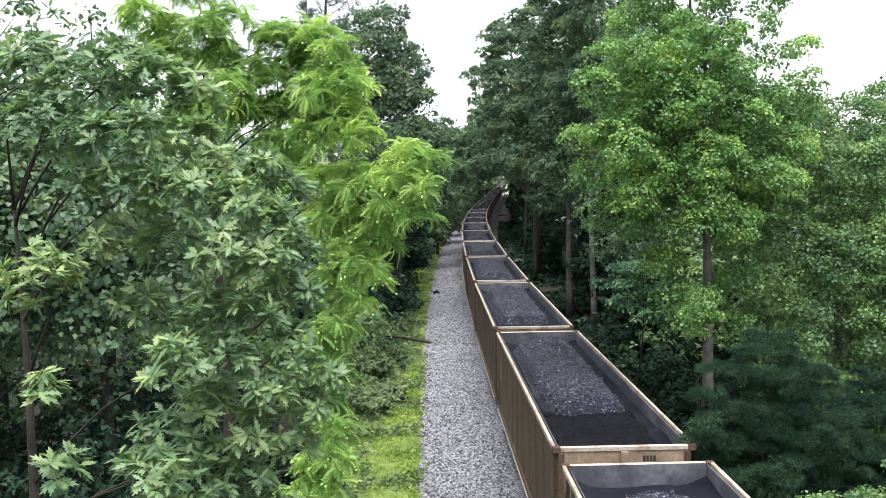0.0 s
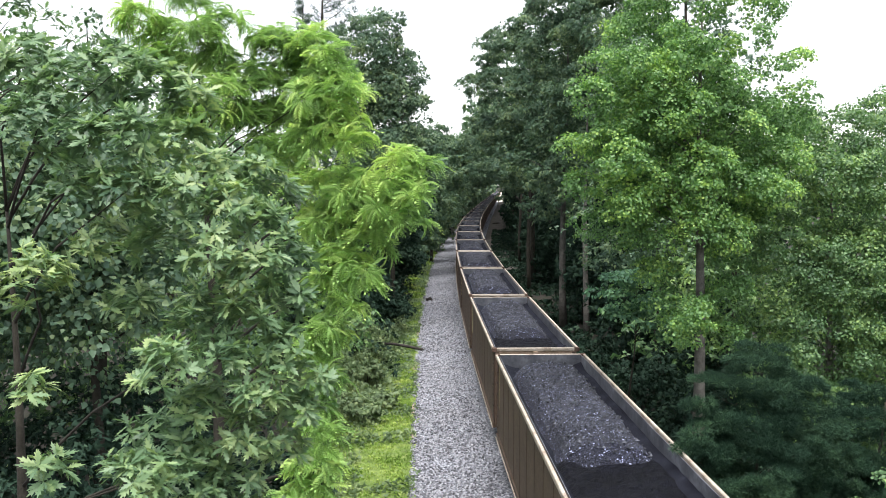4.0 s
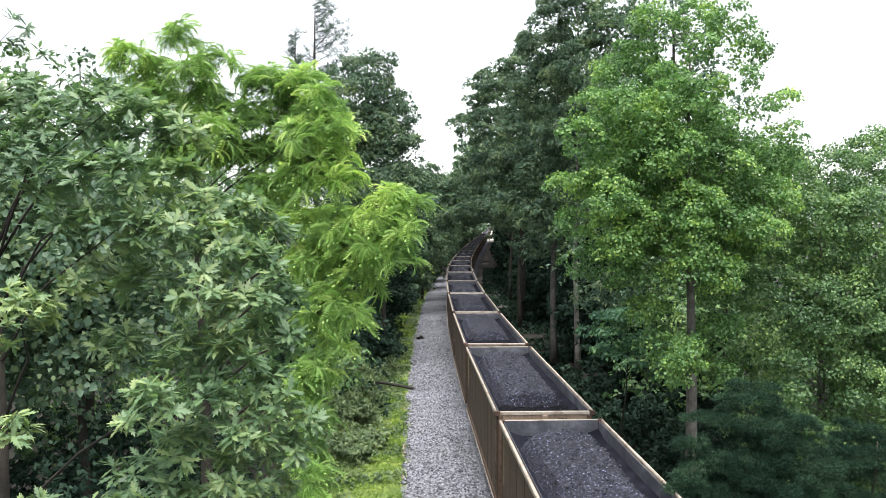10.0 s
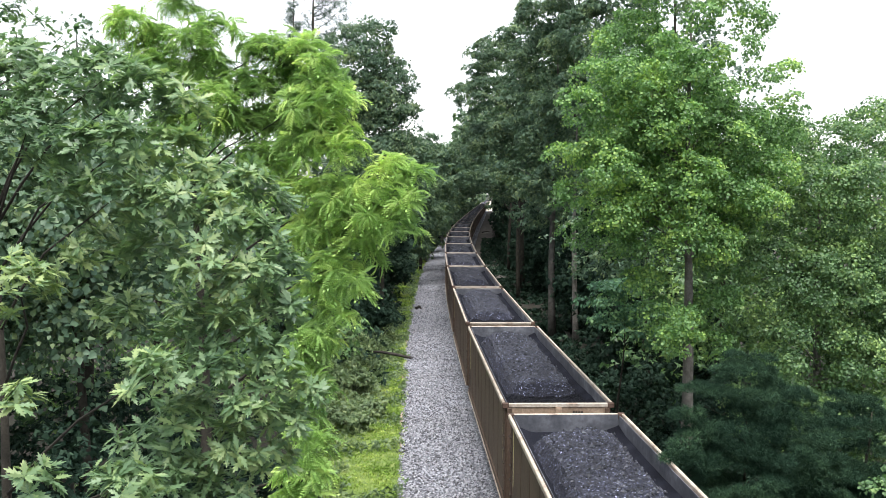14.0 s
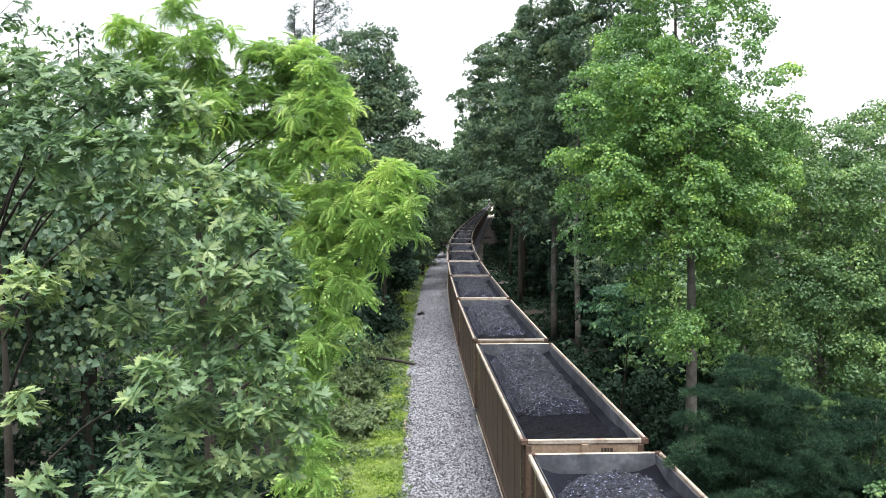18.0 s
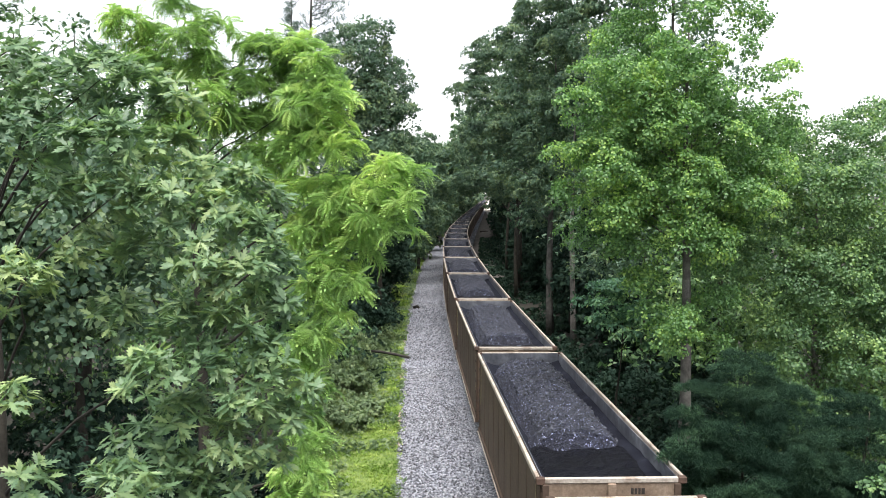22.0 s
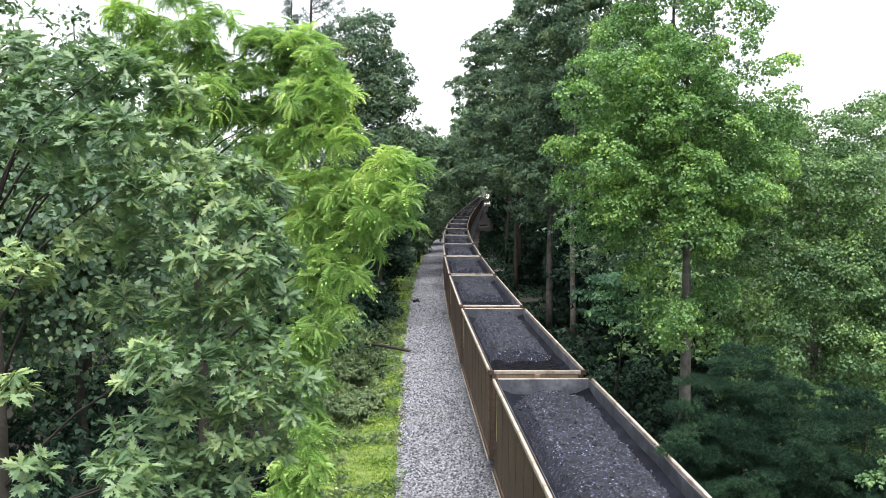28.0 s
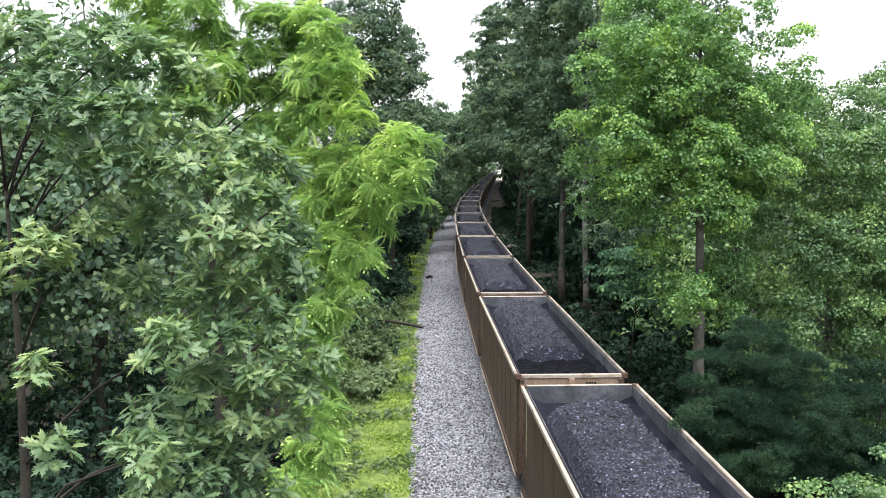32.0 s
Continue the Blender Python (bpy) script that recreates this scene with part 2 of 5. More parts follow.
def track_x(y):
    return float(np.interp(y, _y, _x)) if y > 0 else 4.6 - 0.03 * y


# ---- mesh helpers ----
def mesh_of(name, verts, faces, mat, smooth=False):
    me = bpy.data.meshes.new(name)
    me.from_pydata([tuple(v) for v in verts], [], faces)
    me.materials.append(mat)
    if smooth:
        me.polygons.foreach_set("use_smooth", [True] * len(me.polygons))
    me.update()
    return me


def part(name, data, mat=None, parent=None, label="", m=None):
    """Links a mesh, or a bmesh, as one object under a thing or a part."""
    if isinstance(data, bmesh.types.BMesh):
        me = bpy.data.meshes.new(name)
        data.to_mesh(me)
        data.free()
        me.materials.append(mat)
        data = me
    ob = new(name, data)
    ob.parent = parent
    if m is not None:
        ob.matrix_basis = m
    return tagged(ob, label)


def thing(name, label, category, m, group=""):
    ob = new(name)
    ob.matrix_basis = m
    return tagged(ob, label, category, group)


def box(bm, x0, y0, z0, x1, y1, z1, bevel=0.0):
    r = bmesh.ops.create_cube(bm, size=1.0)
    bmesh.ops.transform(bm, matrix=Matrix.Translation(((x0 + x1) / 2, (y0 + y1) / 2, (z0 + z1) / 2)) @ Matrix.Diagonal((x1 - x0, y1 - y0, z1 - z0, 1)), verts=r["verts"])
    if bevel:
        bmesh.ops.bevel(bm, geom=list({e for v in r["verts"] for e in v.link_edges}), offset=bevel, segments=1, affect="EDGES")
    return bm


def box_mesh(name, mat, *size, bevel=0.0):
    bm = box(bmesh.new(), *size, bevel=bevel)
    me = bpy.data.meshes.new(name)
    bm.to_mesh(me)
    bm.free()
    me.materials.append(mat)
    return me


def tube(points, radii, mat, sides=7, name="tube"):
    """A tapered limb through the points."""
    verts, faces = [], []
    pts = [Vector(p) for p in points]
    for i, p in enumerate(pts):
        d = (pts[min(i + 1, len(pts) - 1)] - pts[max(i - 1, 0)]).normalized()
        a = d.cross(Vector((0.3, 1, 0.2))).normalized()
        b = d.cross(a)
        for k in range(sides):
            w = 2 * math.pi * k / sides
            verts.append(p + (a * math.cos(w) + b * math.sin(w)) * radii[i] * (1 + 0.12 * math.sin(3 * w + i)))
    for i in range(len(pts) - 1):
        for k in range(sides):
            q = (k + 1) % sides
            faces.append((i * sides + k, i * sides + q, (i + 1) * sides + q, (i + 1) * sides + k))
    faces.append(tuple(range(sides))[::-1])
    faces.append(tuple((len(pts) - 1) * sides + k for k in range(sides)))
    return mesh_of(name, verts, faces, mat, True)


# ---- leaves ----
def outline_leaf(half, fold=0.12):
    """A leaf from stations (place on the midrib, half-width, place of the edge): two folded halves."""
    n = len(half)
    v, f = [], []
    for u, w, e in half:
        v += [(0, u, -0.12 * u * u), (-w, e, fold * w - 0.12 * e * e), (w, e, fold * w - 0.12 * e * e)]
    for i in range(n - 1):
        a, b = 3 * i, 3 * (i + 1)
        f += [(a, b, b + 1), (a, b + 1, a + 1), (a, a + 2, b + 2), (a, b + 2, b)]
    return np.array(v, float), np.array(f, int)


OAK_SHAPE = outline_leaf([(0, 0.012, 0), (0.16, 0.02, 0.14), (0.22, 0.15, 0.34), (0.34, 0.06, 0.36), (0.46, 0.22, 0.64), (0.58, 0.07, 0.6), (0.68, 0.16, 0.86), (0.8, 0.06, 0.8), (1.0, 0.015, 1.04)])


def blunt_leaf(wide, low, tip, fold=0.14):
    """A small broad leaf: a folded blade, widest at low, its end tip wide."""
    v = [(0, 0, 0), (-wide, low, fold), (-tip, 1, -0.06), (tip, 1, -0.06), (wide, low, fold)]
    return np.array(v, float), np.array([(0, 2, 1), (0, 3, 2), (0, 4, 3)], int)


TULIP_SHAPE = blunt_leaf(0.5, 0.42, 0.24)
MAPLE_SHAPE = blunt_leaf(0.46, 0.4, 0.08)


def pinnate_shape(pairs=8):
    """A compound leaf: narrow leaflets in pairs on a stalk that arches over and hangs."""
    v, f = [], []
    base = []
    for i in range(pairs + 1):
        u = 0.2 + 0.78 * i / pairs
        base.append(len(v))
        p = Vector((0, u - 0.22 * u ** 3, 0.16 * u - 0.62 * u ** 2.4))
        v.append(tuple(p))
        ln = 0.25 * (1 - 0.55 * abs(u - 0.5))
        for side in ((-1, 1) if i < pairs else (0,)):
            k = len(v)
            d = Vector((side * 0.85, 0.42, -0.34)).normalized() * ln if side else Vector((0, 0.85, -0.5)) * ln
            c = Vector((0.42, -0.85, 0.0)) * side * 0.042 if side else Vector((0.042, 0, 0))
            v += [tuple(p + d * 0.45 - c), tuple(p + d), tuple(p + d * 0.45 + c)]
            f += [(base[i], k, k + 1), (base[i], k + 1, k + 2)]
        if i:
            f.append((base[i - 1], base[i], base[i - 1] + 1))
    return np.array(v, float), np.array(f, int)


def spray_shape(seed, leaves=4):
    """A twig's end with a few small leaves, for crowns that stay far off."""
    rg = np.random.RandomState(seed)
    v, f = [], []
    for i in range(leaves):
        a = rg.uniform(0, 2 * math.pi)
        c = np.array([0.32 * math.cos(a), 0.32 * math.sin(a), rg.uniform(-0.2, 0.2)])
        d = np.array([math.cos(a), math.sin(a), rg.uniform(-0.6, 0.2)]) * rg.uniform(0.34, 0.5)
        w = np.array([-math.sin(a), math.cos(a), rg.uniform(-0.4, 0.4)]) * rg.uniform(0.18, 0.28)
        k = len(v)
        v += [c - 0.6 * d + w, c + d, c - 0.6 * d - w]
        f.append((k, k + 1, k + 2))
    return np.array(v, float), np.array(f, int)


def tuft_shape(seed, needles=9):
    """A tuft of long needles round a twig's end."""
    rg = np.random.RandomState(seed)
    v, f = [], []
    for i in range(needles):
        d = rg.normal(size=3) * (1, 1, 0.7) + (0, 0.5, 0.35)
        d = d / np.linalg.norm(d)
        w = np.cross(d, rg.normal(size=3))
        w = 0.045 * w / np.linalg.norm(w)
        k = len(v)
        v += [-w, w, d]
        f.append((k, k + 1, k + 2))
    return np.array(v, float), np.array(f, int)


PINNATE_SHAPE = pinnate_shape()
SPRAYS = [spray_shape(k) for k in (1, 2, 3)]
TUFTS = [tuft_shape(k) for k in (4, 5)]


def laid(name, shape, places, tip, nrm, size, mat, rg):
    """One mesh of many leaves, each at its place with its tip and face turned as told."""
    v, f = shape
    n = len(places)
    nrm = nrm / np.linalg.norm(nrm, axis=1, keepdims=True)
    tip = tip - nrm * np.sum(tip * nrm, axis=1, keepdims=True)
    tip /= np.linalg.norm(tip, axis=1, keepdims=True) + 1e-9
    side = np.cross(tip, nrm)
    sz = size * rg.uniform(0.65, 1.25, (n, 1, 1))
    co = (v[None, :, 0:1] * side[:, None] + v[None, :, 1:2] * tip[:, None] + v[None, :, 2:3] * nrm[:, None]) * sz + places[:, None]
    idx = (f[None] + (np.arange(n) * len(v))[:, None, None]).reshape(-1, 3)
    me = bpy.data.meshes.new(name)
    me.vertices.add(n * len(v))
    me.vertices.foreach_set("co", co.reshape(-1).astype(np.float32))
    me.loops.add(idx.size)
    me.loops.foreach_set("vertex_index", idx.reshape(-1).astype(np.int32))
    me.polygons.add(len(idx))
    me.polygons.foreach_set("loop_start", np.arange(0, idx.size, 3, dtype=np.int32))
    me.update(calc_edges=True)
    me.materials.append(mat)
    return me


def scatter(name, shape, places, outward, size, mat, rg, up=0.7, jitter=0.6, droop=0.3):
    """Leaves with their faces turned up and outward, their tips outward and down."""
    n = len(places)
    nrm = outward * 0.75 + np.array([0, 0, up]) + rg.normal(size=(n, 3)) * jitter
    tip = outward * 0.7 + rg.normal(size=(n, 3)) * 0.8 - np.array([0, 0, droop])
    return laid(name, shape, places, tip, nrm, size, mat, rg)


def clumps_on(lobes, rg, fill, clump, top=0.3):
    """Twig ends over the outside and the top of every lobe of a crown: places, outward ways."""
    places, outs = [], []
    for x, y, z, r in lobes:
        k = max(4, int(fill * (r / clump) ** 2))
        d = rg.normal(size=(k, 3))
        d[:, 2] = d[:, 2] * 0.9 + top
        d /= np.linalg.norm(d, axis=1, keepdims=True)
        places.append(np.array([x, y, z]) + d * np.array([1, 1, 0.8]) * (r * rg.uniform(0.35, 1.1, (k, 1)) ** 0.55))
        outs.append(d)
    return np.concatenate(places), np.concatenate(outs)


def rosettes(name, shape, lobes, rg, fill, leaves, clump, size, mat, droop):
    """Leaves in whorls round the twig ends, spread like fingers, the tips hanging."""
    q, o = clumps_on(lobes, rg, fill, clump, 0.55)
    m = rg.poisson(leaves, len(q)) + 2
    c, o = np.repeat(q, m, axis=0), np.repeat(o * (0.55, 0.55, 0.3) + (0, 0, 0.75) + rg.normal(size=q.shape) * 0.22, m, axis=0)
    ax = o / np.linalg.norm(o, axis=1, keepdims=True)
    e = rg.normal(size=c.shape)
    e -= ax * np.sum(e * ax, axis=1, keepdims=True)
    e /= np.linalg.norm(e, axis=1, keepdims=True)
    lift = rg.uniform(-0.35, 0.75, (len(c), 1))
    tip = e + ax * lift - np.array([0, 0, droop])
    nrm = ax - e * lift + rg.normal(size=c.shape) * 0.2
    return laid(name, shape, c + ax * rg.uniform(-0.3, 0.1, (len(c), 1)) * clump, tip, nrm, size, mat, rg)


def lobe_points(lobes, rg, fill=3.0, leaves=30, clump=0.4, flat=0.9, most=60000):
    """Leaf places: every lobe of a crown carries clumps on its outside, every clump is a dome of leaves, open below."""
    q, d = clumps_on(lobes, rg, fill, clump)
    m = rg.poisson(leaves, len(q))
    c, o = np.repeat(q, m, axis=0), np.repeat(d, m, axis=0)
    rad = np.repeat(clump * rg.uniform(0.6, 1.3, (len(q), 1)), m, axis=0)
    e = rg.normal(size=c.shape)
    e[:, 2] = np.abs(e[:, 2]) - 0.3
    e += 0.6 * o
    e /= np.linalg.norm(e, axis=1, keepdims=True)
    w = np.where(rg.rand(len(e), 1) < 0.85, rg.uniform(0.75, 1.08, (len(e), 1)), rg.uniform(0.2, 1.35, (len(e), 1)))
    p = c + e * rad * w * np.array([1, 1, flat])
    if len(p) > most:
        keep = rg.permutation(len(p))[:most]
        p, e = p[keep], e[keep]
    return p, e


def broad_tree(name, label, at, lobes, leaf, trunk_r, shape, size, seed, bark=BARK, fill=3.0, leaves=30, clump=0.4, top=None, group="", limbs=9, lean=(0, 0), category="tree", droop=0.3, up=0.4, jitter=0.45, most=120000, flat=0.75, rosette=False):
    """A tree: tapered trunk, limbs that reach into the crown's lobes, and the crown's leaves. lobes are in the world."""
    rg = np.random.RandomState(seed)
    root = thing(name, label, category, pose(*at), group)
    loc = [(x - at[0], y - at[1], z - at[2], r) for x, y, z, r in lobes]
    height = top or max(z for _, _, z, _ in loc)
    pts = [(lean[0] * u + 0.12 * math.sin(5 * u + seed), lean[1] * u + 0.1 * math.sin(4 * u + 2 * seed), height * u - 0.3 * (u == 0)) for u in np.linspace(0, 1, 9)]
    part("trunk", tube(pts, [trunk_r * (1.25 if i == 0 else 1 - 0.9 * (i / 8) ** 1.2) for i in range(9)], bark, 9, "trunk"), parent=root)
    order = sorted(range(len(loc)), key=lambda i: -loc[i][3])[:limbs]
    for i in order:
        x, y, z, r = loc[i]
        reach = math.hypot(x, y)
        u = max(0.12, min(0.95, (z - 0.45 * reach - 0.3) / height))
        a = Vector(np.array([np.interp(u, np.linspace(0, 1, 9), [p[k] for p in pts]) for k in range(3)]))
        b = Vector((x, y, z))
        mid = a.lerp(b, 0.5) + Vector((rg.uniform(-0.15, 0.15), rg.uniform(-0.15, 0.15), 0.12 * reach * 0.5))
        r0 = max(0.02, trunk_r * (1 - 0.8 * u) * 0.42)
        part("limb", tube([a, a.lerp(mid, 0.5) + Vector((0, 0, 0.04)), mid, mid.lerp(b, 0.6), b], [r0, r0 * 0.8, r0 * 0.6, r0 * 0.4, r0 * 0.15], bark, 6, "limb"), parent=root)
    if rosette:
        part("crown", rosettes("crown", shape, loc, rg, fill, leaves, clump, size, leaf, droop), parent=root)
        return root
    p, o = lobe_points(loc, rg, fill, leaves, clump, flat, most)
    part("crown", scatter("crown", shape, p, o, size, leaf, rg, up, jitter, droop), parent=root)
    return root


def wild_lobes(at, height, base, radius, seed, lean=(0, 0), count=16):
    """Lobes of a forest tree's crown: widest below the middle, uneven."""
    rg = np.random.RandomState(seed)
    out = []
    for i in range(count):
        u = (i + rg.uniform(0.1, 0.9)) / count
        w = radius * (0.35 + 0.75 * math.sin(math.pi * min(1, 0.22 + 0.78 * u) ** 0.9)) * (1 - 0.25 * u)
        a = i * 2.4 + rg.uniform(-0.5, 0.5)
        d = w * rg.uniform(0.35, 0.8)
        out.append((at[0] + lean[0] * u + d * math.cos(a), at[1] + lean[1] * u + d * math.sin(a), at[2] + base + (height - base) * u * 0.94, w * rg.uniform(0.5, 0.72)))
    return out


def wild_tree(name, label, at, height, base, radius, seed, lean=(0, 0), shape=None, leaf=WOOD_LEAF, size=0.32, fill=3.4, leaves=9, count=16, group="", bark=DARK_BARK, clump=0.9, limbs=5, category="tree", most=3300):
    return broad_tree(name, label, at, wild_lobes(at, height, base, radius, seed, lean, count), leaf, 0.011 * height + 0.02, shape or SPRAYS[seed % 3], size, seed, bark, fill, leaves, clump, group=group, limbs=limbs, top=height * 0.93, category=category, most=most)


def ragged_pine(name, label, at, height, base, reach, seed, even):
    """An old pine: bare trunk, few rising branches, longer towards the open side, needles on their outer halves."""
    rg = np.random.RandomState(seed)
    root = thing(name, label, "tree", pose(*at))
    part("trunk", tube([(0, 0, -0.3), (0.15, 0, height * 0.5), (-0.05, 0, height * 0.8), (0.05, 0, height)], [0.32, 0.22, 0.12, 0.02], DARK_BARK, 8, "trunk"), parent=root)
    places, outs = [], []
    for k in range(26):
        u = (k + rg.uniform(0, 0.8)) / 26
        z = base + (height - base) * u
        a = rg.uniform(-0.8, 0.8) + (math.pi if rg.rand() < even else 0)
        ln = (reach * (1.15 - u) ** 0.6 * rg.uniform(0.55, 1.1) + 0.3) * (0.6 if abs(a) > 2 else 1)
        d = np.array([math.cos(a), math.sin(a), rg.uniform(0.3, 0.95)])
        end = np.array([0, 0, z]) + d * ln
        mid = np.array([0, 0, z]) + d * ln * 0.55 - (0, 0, 0.12 * ln)
        part("branch", tube([(0, 0, z), tuple(mid), tuple(end)], [0.04, 0.03, 0.012], DARK_BARK, 5, "branch"), parent=root)
        for _ in range(int(1 + 7.5 * ln)):
            w = rg.uniform(0.15, 1.08)
            c = (np.array([0, 0, z]) * (1 - w) + end * w) + rg.normal(size=3) * (0.3, 0.3, 0.24) * (0.4 + 0.2 * ln)
            m = rg.randint(5, 10)
            places.append(c + rg.normal(size=(m, 3)) * (0.16, 0.16, 0.09))
            outs.append(np.repeat(d[None], m, 0))
    p, o = np.concatenate(places), np.concatenate(outs)
    part("crown", scatter("crown", TUFTS[seed % 2], p, o, 0.24, HAZED_NEEDLE, rg, up=0.4), parent=root)
    return root


def shrub(name, label, at, height, radius, seed, leaf=SHRUB_LEAF, size=0.2, leaves=13, group="", shape=None, clump=0.3):
    rg = np.random.RandomState(seed)
    root = thing(name, label, "shrub", pose(*at), group)
    lobes = []
    for i in range(7):
        a, d = i * 2.4, radius * rg.uniform(0.1, 0.65)
        lobes.append((d * math.cos(a), d * math.sin(a), height * rg.uniform(0.35, 0.8), min(radius, height) * rg.uniform(0.35, 0.55)))
    for x, y, z, r in lobes[:4]:
        part("stem", tube([(0, 0, -0.1), (x * 0.4, y * 0.4, z * 0.5), (x, y, z)], [0.03, 0.022, 0.008], DARK_BARK, 5, "stem"), parent=root)
    p, o = lobe_points(lobes, rg, 3.0, leaves, clump, most=1100)
    p[:, 2] = np.maximum(p[:, 2], 0.03)
    part("foliage", scatter("foliage", shape or SPRAYS[seed % 3], p, o, size, leaf, rg), parent=root)
    return root


# ---- ground, ballast and rails ----
def ground_z(x, y):
    u = x - track_x(y)
    z = -0.34 + 0.05 * noise.noise((x * 0.25, y * 0.25, 0.0))
    if u < -6.5:
        z += 0.9 * min(1, (-6.5 - u) / 12) + 0.35 * noise.noise((x * 0.07, y * 0.07, 2.0)) * min(1, (-6.5 - u) / 8)
    if u > 5:
        z += 1.0 * min(1, (u - 5) / 14) + 0.35 * noise.noise((x * 0.07, y * 0.07, 5.0)) * min(1, (u - 5) / 8)
    return z


def build_ground():
    xs = np.concatenate([[-3000, -1200, -500, -250, -140, -90], np.arange(-60, 60.1, 1.5), [90, 140, 250, 500, 1200, 3000]])
    ys = np.concatenate([[-3000, -800, -200, -60], np.arange(-20, 120, 2), np.arange(120, 420, 8), [460, 560, 700, 1000, 1600, 3000]])
    verts = [(x, y, ground_z(x, min(max(y, -60), 690))) for y in ys for x in xs]
    nx = len(xs)
    faces = [(j * nx + i, j * nx + i + 1, (j + 1) * nx + i + 1, (j + 1) * nx + i) for j in range(len(ys) - 1) for i in range(nx - 1)]
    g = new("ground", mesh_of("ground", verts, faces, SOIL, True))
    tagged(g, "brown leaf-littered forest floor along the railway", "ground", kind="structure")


def build_ballast():
    rg = np.random.RandomState(5)
    cross = [(-4.9, -0.4), (-4.6, -0.27), (-3.9, -0.24), (-3.0, -0.2), (-2.0, -0.18), (-1.4, -0.15), (1.4, -0.15), (1.8, -0.2), (2.2, -0.3), (2.5, -0.46)]
    verts, faces = [], []
    ss = list(np.arange(-20, 140, 0.8)) + list(np.arange(140, 860, 5))
    for s in ss:
        x, y, h = track(s)
        for i, (u, z) in enumerate(cross):
            uu = u + (0.3 * noise.noise((s * 0.5, 3.0, 0)) if i < 2 else 0.0)
            verts.append((x + uu * math.cos(h), y - uu * math.sin(h), z + rg.uniform(-0.015, 0.015)))
    k = len(cross)
    for j in range(len(ss) - 1):
        for i in range(k - 1):
            faces.append((j * k + i, j * k + i + 1, (j + 1) * k + i + 1, (j + 1) * k + i))
    tagged(new("ballast", mesh_of("ballast", verts, faces, BALLAST)), "light grey crushed stone ballast beside the track", "ballast", kind="structure")


def build_stones():
    """Loose stones on the shoulder of the ballast, near enough to be told apart."""
    rg = np.random.RandomState(6)
    n = 15000
    y = 20 + 102 * rg.rand(n) ** 2.0
    u = rg.uniform(-4.7, -1.6, n)
    tx = np.interp(y, _y, _x)
    z = np.interp(u, [-4.9, -4.6, -3.9, -3.0, -2.0, -1.4], [-0.4, -0.27, -0.24, -0.2, -0.18, -0.15])
    base = np.array([(1, 0, 0), (-1, 0.2, 0), (0, 1, 0.1), (0.1, -1, 0), (0, 0, 1), (0, 0, -0.6)], float)
    tri = np.array([(0, 2, 4), (2, 1, 4), (1, 3, 4), (3, 0, 4), (2, 0, 5), (1, 2, 5), (3, 1, 5), (0, 3, 5)])
    out = rg.normal(size=(n, 3))
    out /= np.linalg.norm(out, axis=1, keepdims=True)
    tagged(new("loose_ballast", scatter("loose_ballast", (base, tri), np.stack([tx + u, y, z + 0.01], 1), out, 0.05, STONE, rg, up=0.3)), "loose grey crushed stones", "ballast", kind="stuff")


def build_rails():
    prof = [(-0.07, -0.15), (0.07, -0.15), (0.03, -0.12), (0.015, -0.04), (0.035, -0.03), (0.035, 0.0), (-0.035, 0.0), (-0.035, -0.03), (-0.015, -0.04), (-0.03, -0.12)]
    for side in (-0.753, 0.753):
        verts, faces = [], []
        ss = list(np.arange(-20, 860, 5))
        for s in ss:
            x, y, h = track(s)
            for u, z in prof:
                verts.append((x + (side + u) * math.cos(h), y - (side + u) * math.sin(h), z))
        k = len(prof)
        for j in range(len(ss) - 1):
            for i in range(k):
                q = (i + 1) % k
                faces.append((j * k + i, j * k + q, (j + 1) * k + q, (j + 1) * k + i))
        tagged(new("rail", mesh_of("rail", verts, faces, RAIL_STEEL)), "rusty steel rail under the train", "rail", kind="structure")


build_ground()
build_ballast()
build_stones()
build_rails()


def build_verge():
    """The strip of turf between the ballast and the undergrowth."""
    verts, faces = [], []
    ys = np.arange(12.0, 130.0, 1.5)
    for y in ys:
        wide = 4.6 + float(np.interp(y, [20, 36, 43, 50, 80, 130], [4.2, 3.3, 1.7, 1.2, 0.9, 0.7])) + 0.35 * noise.noise((y * 0.4, 1.0, 7.0))
        for k in range(5):
            x = track_x(y) - 4.45 - (wide - 4.45) * k / 4
            verts.append((x, y, ground_z(x, y) + 0.03 - (0.06 if k == 4 else 0)))
    for j in range(len(ys) - 1):
        for i in range(4):
            faces.append((j * 5 + i, (j + 1) * 5 + i, (j + 1) * 5 + i + 1, j * 5 + i + 1))
    tagged(new("verge", mesh_of("verge", verts, faces, TURF, True)), "bright green grassy verge beside the stones", "verge", kind="structure")


build_verge()


